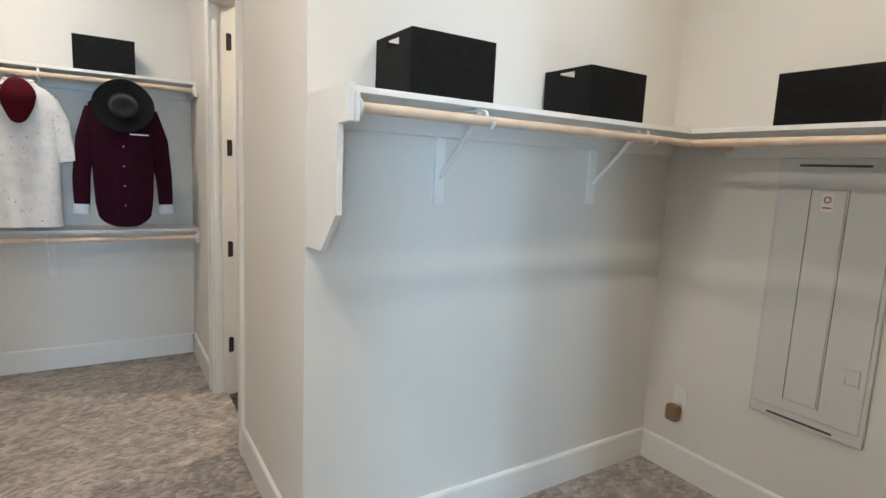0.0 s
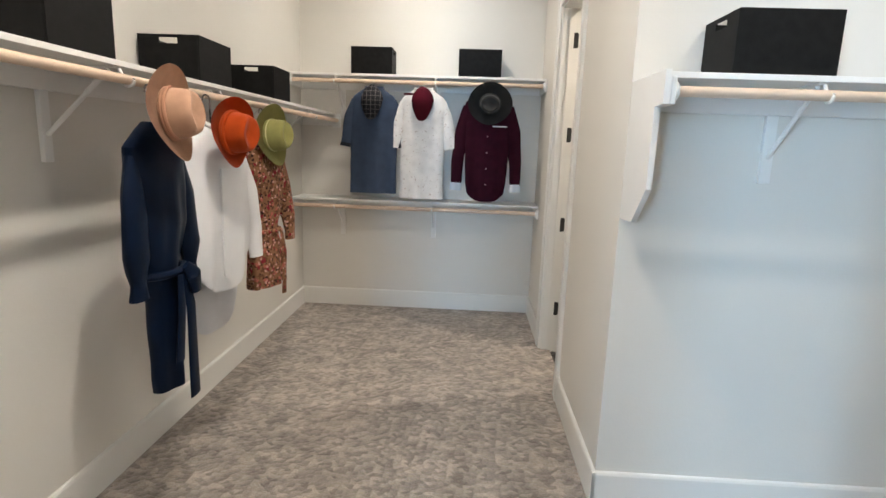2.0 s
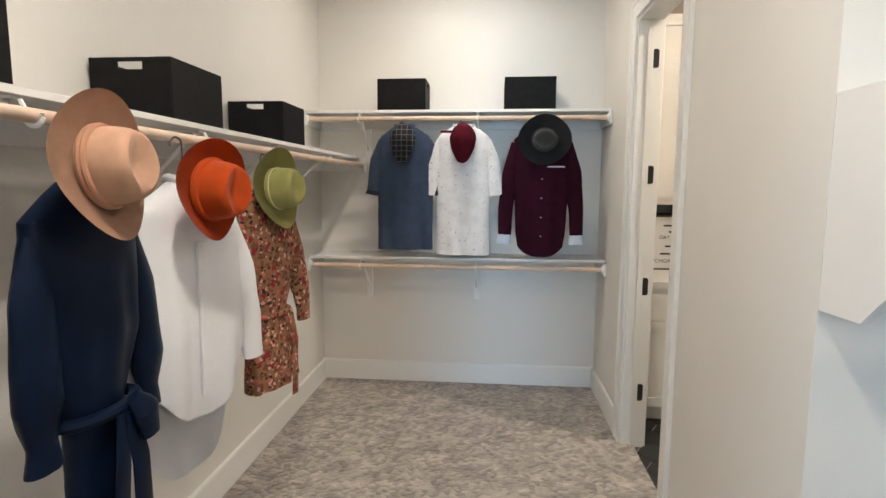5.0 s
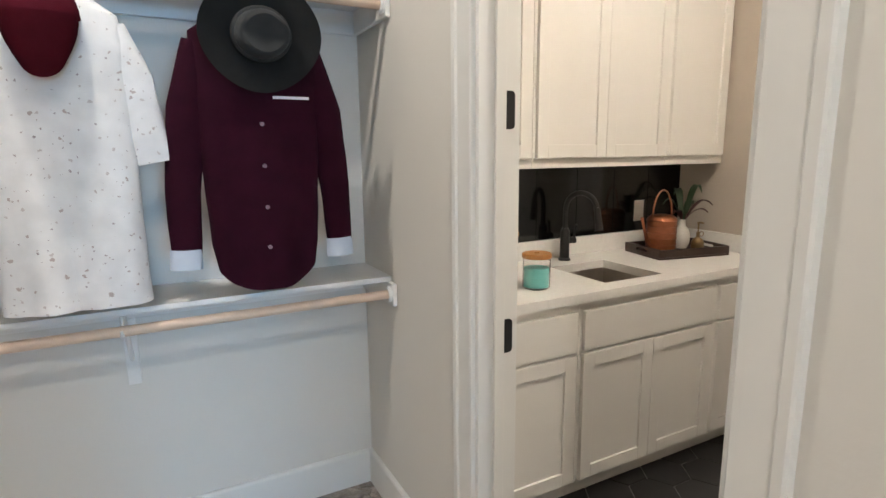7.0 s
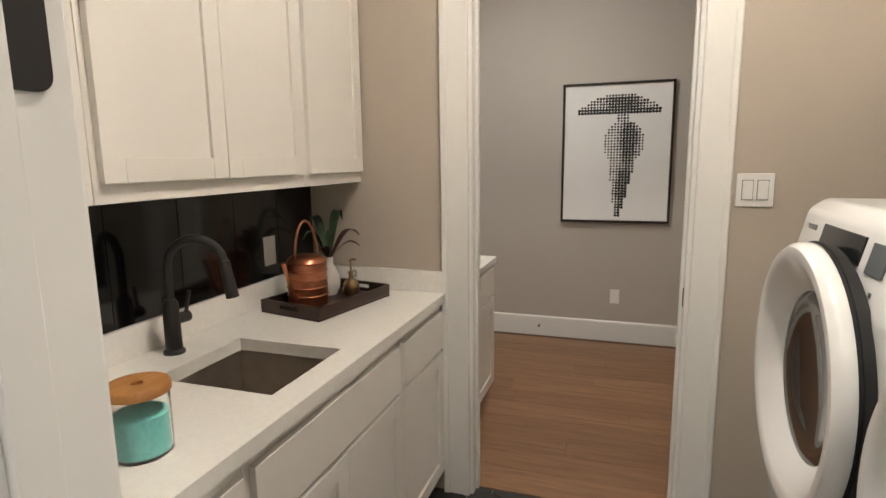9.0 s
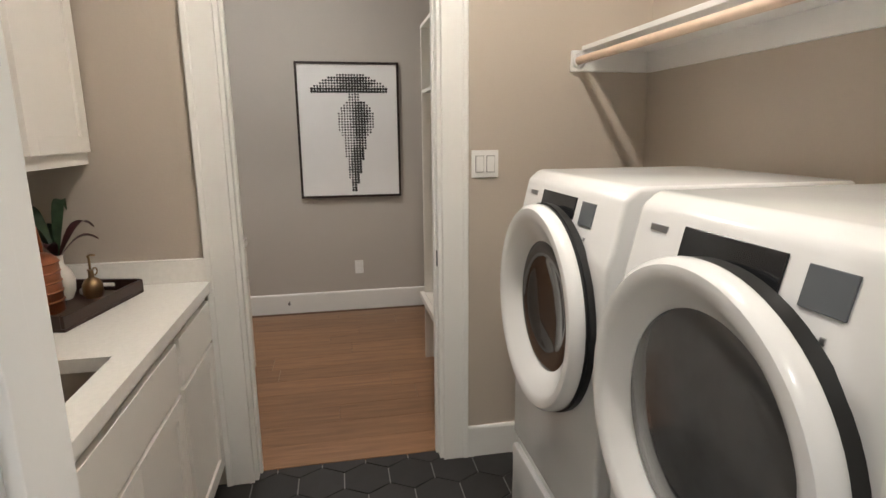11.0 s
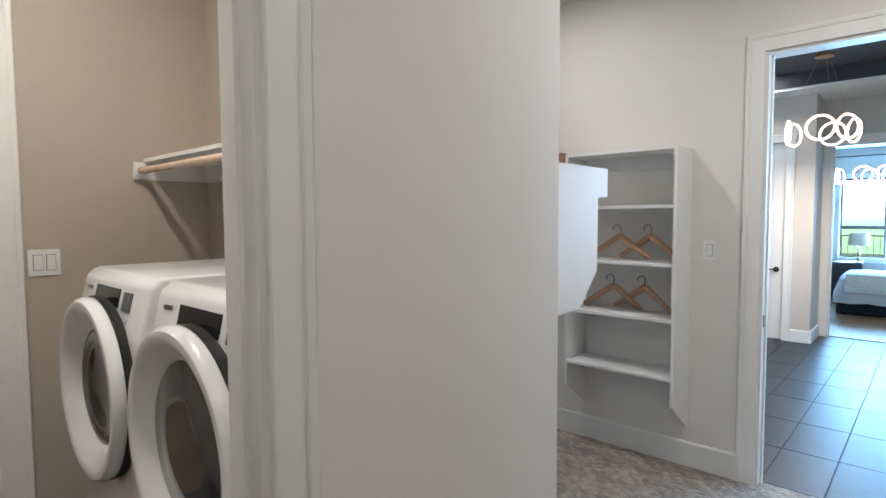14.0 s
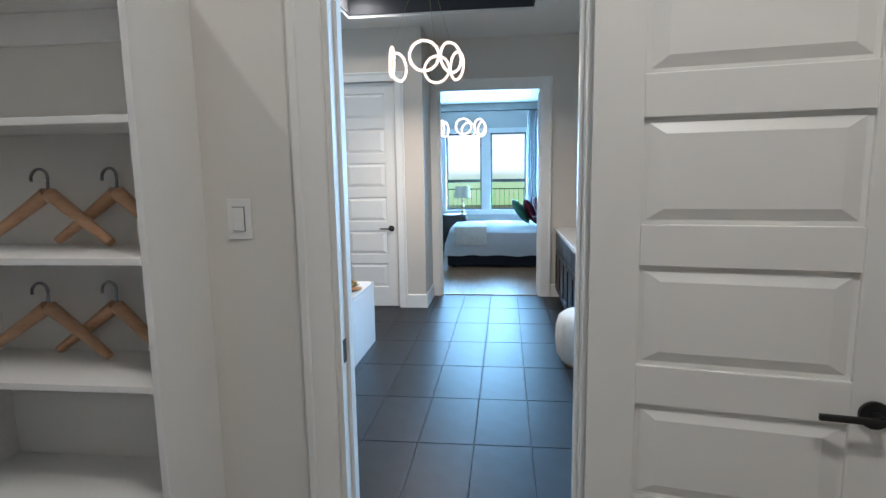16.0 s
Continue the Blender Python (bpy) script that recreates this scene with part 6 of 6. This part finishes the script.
# local x runs towards -y of the bath, y out to +x
box_part("body", M_ESPRESSO, van, 0.0, VL, -0.56, 0.0, 0.10, 0.80, 0.002)
box_part("toe_kick", M_ESPRESSO, van, 0.0, VL, -0.56, -0.07, 0.0, 0.099, 0)
for k in range(5):
    a = 0.01 + k * (VL - 0.01) / 5
    slab("drawer_front", van, a, a + VL / 5 - 0.012, 0.61, 0.78, M_ESPRESSO)
    shaker("door", van, a, a + VL / 5 - 0.012, 0.12, 0.595, M_ESPRESSO)
box_part("counter", M_QUARTZ, van, -0.01, VL, -0.565, 0.03, 0.801, 0.84, 0.003)
box_part("upstand", M_QUARTZ, van, -0.01, VL, -0.565, -0.545, 0.8405, 0.94, 0.002)
pf2 = thing("pouf_stool", pose(-0.52, -2.58, ZF), "round white ribbed pouf stool", "stool")
bm = bmesh.new()
seg, rings = 72, []
for r, z in [(0.17, 0.02), (0.20, 0.03), (0.225, 0.09), (0.235, 0.20), (0.23, 0.30), (0.21, 0.375), (0.17, 0.41), (0.09, 0.425), (0.0, 0.428)]:
    rings.append([bm.verts.new(((r + (0.007 if 0.03 < z < 0.41 else 0) * abs(math.sin(i * math.pi * 18 / seg))) * math.cos(2 * math.pi * i / seg), (r + (0.007 if 0.03 < z < 0.41 else 0) * abs(math.sin(i * math.pi * 18 / seg))) * math.sin(2 * math.pi * i / seg), z)) for i in range(seg if r else 1)])
for a, b in zip(rings, rings[1:]):
    for i in range(seg):
        bm.faces.new(list(dict.fromkeys([a[i % len(a)], a[(i + 1) % seg % len(a)], b[(i + 1) % seg % len(b)], b[i % len(b)]])))
part("cushion", bm, cloth("cream_boucle", (0.66, 0.63, 0.58), 0.95, 0.06), pf2, smooth=True)
bm = bmesh.new()
add_lathe(bm, [(0.0, 0.0), (0.175, 0.0), (0.175, 0.022), (0.0, 0.022)], 40)
part("base", bm, material("brass_base", (0.45, 0.32, 0.16), 0.3, metal=1.0), pf2, smooth=True)


def ring_chandelier(loc, ceiling, n, R, r, label):
    t = thing("ring_chandelier", pose(*loc), label, "chandelier", "ring chandeliers")
    M_GOLD = bpy.data.materials.get("brushed_gold") or material("brushed_gold", (0.55, 0.38, 0.18), 0.3, metal=1.0)
    h = ceiling - loc[2]
    bm = bmesh.new()
    add_lathe(bm, [(0.0, h - 0.035), (0.08, h - 0.035), (0.085, h - 0.03), (0.085, h), (0.0, h)], 32)
    part("canopy", bm, M_GOLD, t, "round gold ceiling canopy", smooth=True)
    for k in range(n):
        a = 2 * math.pi * k / n + 0.35 + 0.25 * (k % 2)
        c = Vector((R * math.cos(a), R * math.sin(a), 0))
        tan = Vector((-math.sin(a), math.cos(a), 0))
        bm = bmesh.new()
        add_tube(bm, [c + r * (math.cos(q) * tan + math.sin(q) * Vector((0, 0, 1))) for q in [2 * math.pi * i / 36 for i in range(36)]], 0.011, seg=8, closed=True)
        part("light_ring", bm, M_RING, t, "glowing ring", smooth=True)
        if k % 2 == 0:
            bm = bmesh.new()
            add_cyl(bm, (c.x, c.y, r), (0.05 * math.cos(a), 0.05 * math.sin(a), h - 0.035), 0.0012, seg=6)
            part("wire", bm, M_GOLD, t)


ring_chandelier((0.783, -3.2, 2.41), BC + 0.19, 6, 0.30, 0.118, "ring chandelier of glowing circles under the dark tray ceiling")
ring_chandelier((0.754, -7.0, 2.16), BEDC, 6, 0.34, 0.115, "ring chandelier of glowing circles over the bed")
lamp("chandelier_light", (0.783, -3.2, 2.2), 62, 0.5, (1.0, 0.84, 0.68))

# ---- bedroom ----
M_WINFRAME = material("dark_window_frame", (0.05, 0.05, 0.05), 0.4)
for i, (a, b) in enumerate(WINS):
    w = thing("window_%d" % (i + 1), pose(a, BY - 0.09, WZ0), "black framed double-hung window looking on a green field", "window")
    W, Hh = b - a, WZ1 - WZ0
    f = 0.028
    tagged(w, kind="structure")
    for x0, x1, z0, z1 in ((0, f, 0, Hh), (W - f, W, 0, Hh), (f, W - f, 0, f), (f, W - f, Hh - f, Hh), (f, W - f, 0.555 - 0.03, 0.555 + 0.03)):
        box_part("window_frame", M_WINFRAME, w, x0, x1, 0.0, 0.05, z0, z1, 0.002)
    for z0, z1 in ((f, 0.525), (0.585, Hh - f)):
        g = box_part("pane", M_GLASS, w, f, W - f, 0.02, 0.026, z0, z1, 0)
        g.visible_shadow = False
    bm = bmesh.new()
    for x0, x1, z0, z1 in ((-0.09, 0, -0.09, Hh + 0.09), (W, W + 0.09, -0.09, Hh + 0.09), (0, W, Hh, Hh + 0.09), (0, W, -0.09, 0)):
        add_box(bm, x0, x1, 0.091, 0.108, z0, z1)
    part("window_casing", bm, M_TRIM, w)
# railing outside
rl = thing("garden_fence", pose(-1.8, BY - 3.5, -0.35), "thin dark metal railing fence on the grass", "fence")
for k in range(60):
    box_part("picket", M_WINFRAME, rl, k * 0.12, k * 0.12 + 0.012, 0.0, 0.012, 0.08, 1.42, 0)
for z in (0.12, 1.40):
    box_part("fence_rail", M_WINFRAME, rl, -0.05, 7.2, -0.013, -0.001, z, z + 0.03, 0)
M_CURTAIN = cloth("white_linen_curtain", (0.70, 0.71, 0.72), 0.9, 0.03)
cu = thing("window_curtain", pose(-0.44, BY + 0.20, 0.0), "white linen curtain gathered beside the window", "curtain")
bm = bmesh.new()
a, b = [], []
for i in range(61):
    x = -0.15 + 0.30 * i / 60
    y = 0.03 * math.sin(i * 0.9) + 0.01 * math.sin(i * 2.3)
    a.append(bm.verts.new((x, y, 0.02)))
    b.append(bm.verts.new((x * 0.92, y * 0.8, 2.60)))
for i in range(60):
    bm.faces.new([a[i], a[i + 1], b[i + 1], b[i]])
bmesh.ops.solidify(bm, geom=bm.faces[:], thickness=0.003)
part("drape", bm, M_CURTAIN, cu, smooth=True)
bm = bmesh.new()
add_cyl(bm, (-0.3, 0.0, 2.61), (2.1, 0.0, 2.61), 0.012, seg=12)
part("curtain_rod", bm, M_BLACK, cu, smooth=True)

bed = thing("bed", pose(1.02, -6.87, ZF), "bed with dark upholstered base and white duvet", "bed")
M_BASE = cloth("dark_navy_upholstery", (0.012, 0.014, 0.02), 0.8, 0.1)
box_part("base", M_BASE, bed, -2.1, 0.0, -1.75, 0.0, 0.03, 0.26, 0.02)
box_part("mattress", M_WHITE, bed, -2.08, -0.02, -1.73, -0.02, 0.262, 0.50, 0.04)
for x in (-2.0, -0.1):
    for y in (-1.65, -0.1):
        box_part("foot", M_BLACK, bed, x - 0.03, x + 0.03, y - 0.03, y + 0.03, 0.0, 0.029, 0)
bm = bmesh.new()
n, mrows = 40, []
sec = [(0.035, 0.20), (0.05, 0.30), (0.045, 0.45), (0.02, 0.56), (-0.06, 0.60), (-0.4, 0.62), (-0.9, 0.63), (-1.4, 0.62), (-1.7, 0.60), (-1.78, 0.55), (-1.79, 0.35), (-1.79, 0.25)]
for i in range(n + 1):
    x = 0.04 - 1.55 * i / n
    edge = max(0.0, 1 - i / 2.0)
    mrows.append([bm.verts.new((x, y + 0.012 * noise.noise((x * 6, y * 4, z * 4)), z * (1 - 0.35 * edge * (z > 0.4)) + 0.02 * noise.noise((x * 4, y * 4, 1.0)) + (0.008 * math.sin(x * 13) if z < 0.25 else 0))) for y, z in sec])
for a, b in zip(mrows, mrows[1:]):
    for i in range(len(sec) - 1):
        bm.faces.new([a[i], a[i + 1], b[i + 1], b[i]])
bmesh.ops.solidify(bm, geom=bm.faces[:], thickness=0.02)
dv = thing("duvet", pose(1.02, -6.87, ZF), "rumpled white duvet hanging over the bed side", "duvet")
part("cover", bm, M_WHITE, dv, smooth=True)
th = thing("throw_blanket", pose(1.02, -6.87, ZF + 0.008), "folded pale throw laid over the duvet corner", "blanket")
bm = bmesh.new()
add_box(bm, -0.62, -0.12, -0.75, 0.075, 0.63, 0.65, 0.008)
add_box(bm, -0.62, -0.12, 0.062, 0.082, 0.36, 0.64, 0.008)
part("throw", bm, cloth("pale_beige_throw", (0.55, 0.52, 0.48), 0.95, 0.08), th, smooth=True)
for x, y, rot, col, lab in ((-0.30, -7.32, 62, (0.10, 0.01, 0.02), "dark red velvet cushion against the headboard"), (-0.14, -7.36, 55, (0.03, 0.10, 0.06), "dark green patterned cushion on the bed"), (-0.46, -7.75, 70, (0.10, 0.01, 0.02), "dark red velvet cushion on the bed")):
    t = thing("bed_cushion", pose(x, y, ZF + 0.86, 0, -rot + 90, 0), lab, "cushion", "cushions on the bed")
    bm = bmesh.new()
    bmesh.ops.create_grid(bm, x_segments=10, y_segments=10, size=0.23)
    for v in bm.verts:
        q = (1 - (v.co.x / 0.23) ** 2) * (1 - (v.co.y / 0.23) ** 2)
        v.co.z = 0.075 * max(q, 0) ** 0.5
    low = bmesh.ops.duplicate(bm, geom=bm.verts[:] + bm.edges[:] + bm.faces[:])["geom"]
    for v in low:
        if isinstance(v, bmesh.types.BMVert):
            v.co.z = -v.co.z
    bmesh.ops.remove_doubles(bm, verts=bm.verts[:], dist=0.0005)
    bmesh.ops.rotate(bm, verts=bm.verts[:], cent=(0, 0, 0), matrix=Matrix.Rotation(radians(90), 3, 'Y'))
    part("cover", bm, cloth("cushion_cloth", col, 0.8, 0.15), t, smooth=True)
ns = thing("nightstand", pose(1.08, -8.55, ZF), "dark wooden nightstand beside the bed", "nightstand")
box_part("body", M_ESPRESSO, ns, -0.25, 0.25, -0.2, 0.2, 0.12, 0.73, 0.004)
for z in (0.15, 0.435):
    box_part("drawer_front", M_ESPRESSO, ns, -0.235, 0.235, 0.2005, 0.215, z, z + 0.27, 0.002)
for x in (-0.22, 0.19):
    for y in (-0.18, 0.15):
        box_part("leg", M_ESPRESSO, ns, x, x + 0.03, y, y + 0.03, 0.0, 0.119, 0)
tl = thing("table_lamp", pose(0.90, -8.5, ZF + 0.731), "table lamp with turned base and pale drum shade", "lamp")
bm = bmesh.new()
add_lathe(bm, [(0.0, 0.0), (0.07, 0.0), (0.07, 0.015), (0.02, 0.02), (0.035, 0.06), (0.012, 0.10), (0.035, 0.15), (0.012, 0.20), (0.03, 0.245), (0.008, 0.29), (0.008, 0.33), (0.0, 0.33)], 24)
part("lamp_base", bm, material("antique_gold", (0.35, 0.26, 0.13), 0.35, metal=1.0), tl, smooth=True)
bm = bmesh.new()
add_lathe(bm, [(0.155, 0.30), (0.135, 0.52), (0.132, 0.52), (0.152, 0.30)], 32)
part("shade", bm, cloth("pale_linen_shade", (0.62, 0.55, 0.42), 0.9, 0.03), tl, "pale linen drum shade", smooth=True)

# ---- floor pieces ----
def piece_mesh(name, outline, z0, z1, bevel, mat):
    """A flat piece with sloped top edges: outline of (x, y) round the origin."""
    bm = bmesh.new()
    n = len(outline)
    a = [bm.verts.new((x, y, z0)) for x, y in outline]
    b = [bm.verts.new((x, y, z1 - bevel)) for x, y in outline]
    k = []
    for x, y in outline:
        r = math.hypot(x, y)
        k.append(bm.verts.new((x * (1 - bevel / r), y * (1 - bevel / r), z1)))
    for p, q in ((a, b), (b, k)):
        for i in range(n):
            bm.faces.new([p[i], p[(i + 1) % n], q[(i + 1) % n], q[i]])
    bm.faces.new(k)
    bmesh.ops.recalc_face_normals(bm, faces=bm.faces[:])
    me = bpy.data.meshes.new(name)
    bm.to_mesh(me)
    bm.free()
    me.materials.append(mat)
    return me


def lay(me, name, parent, x, y, rz=0.0):
    ob = new(name, me)
    ob.parent = parent
    ob.matrix_basis = pose(x, y, 0, 0, 0, rz)
    return ob


M_TILE = material("dark_slate_tile", (0.018, 0.0205, 0.025), 0.40, vary=0.18, scale=9, bump=0.05, bump_scale=60, rnd=0.15, spec=0.22)
TX, TY, G = 0.312, 0.613, 0.006
me = piece_mesh("tile", [(-TX / 2 + G / 2, -TY / 2 + G / 2), (TX / 2 - G / 2, -TY / 2 + G / 2), (TX / 2 - G / 2, TY / 2 - G / 2), (-TX / 2 + G / 2, TY / 2 - G / 2)], ZF - 0.003, ZF + 0.004, 0.0015, M_TILE)
for i in range(-4, 10):
    for j in range(-6, 3):
        x, y = -0.032 + TX * (i + 0.5), -1.205 + TY * (j + 0.5)
        if -1.1 < x - TX / 2 and x + TX / 2 < 2.96 and y - TY / 2 > -4.90 and y + TY / 2 < 0.65:
            lay(me, "tile", floor_bath, x, y)
M_HEX = material("black_hex_tile", (0.018, 0.017, 0.017), 0.42, vary=0.2, scale=14, rnd=0.2)
HR = 0.115
hexo = [((HR - 0.003) * math.cos(math.radians(60 * k)), (HR - 0.003) * math.sin(math.radians(60 * k))) for k in range(6)]
me = piece_mesh("hex_tile", hexo, ZF - 0.003, ZF + 0.003, 0.0015, M_HEX)
i = 0
x = XB + 0.02
while x < LX + 0.16:
    y = LY0 + (HR * 0.866 if i % 2 else 0.0)
    while y < LY1:
        if x < LX + 0.16:
            lay(me, "hex_tile", floor_laundry, x, y)
        y += HR * 1.732
    x += HR * 1.5
    i += 1
M_OAK = wood("brown_oak_plank", (0.27, 0.145, 0.075), (0.19, 0.098, 0.05), 0.36, stretch=(9, 0.8, 9), scale=4.0, rnd=0.14)
PWD = 0.185
planks = [piece_mesh("plank", [(-PWD / 2 + 0.0007, -L / 2 + 0.001), (PWD / 2 - 0.0007, -L / 2 + 0.001), (PWD / 2 - 0.0007, L / 2 - 0.001), (-PWD / 2 + 0.0007, L / 2 - 0.001)], ZF - 0.003, ZF + 0.007, 0.0008, M_OAK) for L in (1.2, 1.5, 1.8)]
LENS = (1.2, 1.5, 1.8)
for (x0, x1, y0, y1, par) in ((LX + 0.066, HX, 2.72, 8.8, floor_hall), (-1.0, 3.0, BY, RY - 0.06, floor_bed)):
    x = x0 + PWD / 2
    while x + PWD / 2 < x1 + 0.001:
        y = y0 - 0.9 * random.random()
        while y < y1:
            k = random.randrange(3)
            c = y + LENS[k] / 2
            lay(planks[k], "plank", par, x, c) if y > y0 - 0.001 and y + LENS[k] < y1 else None
            if y <= y0 or y + LENS[k] >= y1:
                a, b = max(y, y0), min(y + LENS[k], y1)
                L = b - a
                if L > 0.05:
                    lay(piece_mesh("plank", [(-PWD / 2 + 0.0007, -L / 2 + 0.001), (PWD / 2 - 0.0007, -L / 2 + 0.001), (PWD / 2 - 0.0007, L / 2 - 0.001), (-PWD / 2 + 0.0007, L / 2 - 0.001)], ZF - 0.003, ZF + 0.007, 0.0008, M_OAK), "plank", par, x, (a + b) / 2)
            y += LENS[k]
        x += PWD
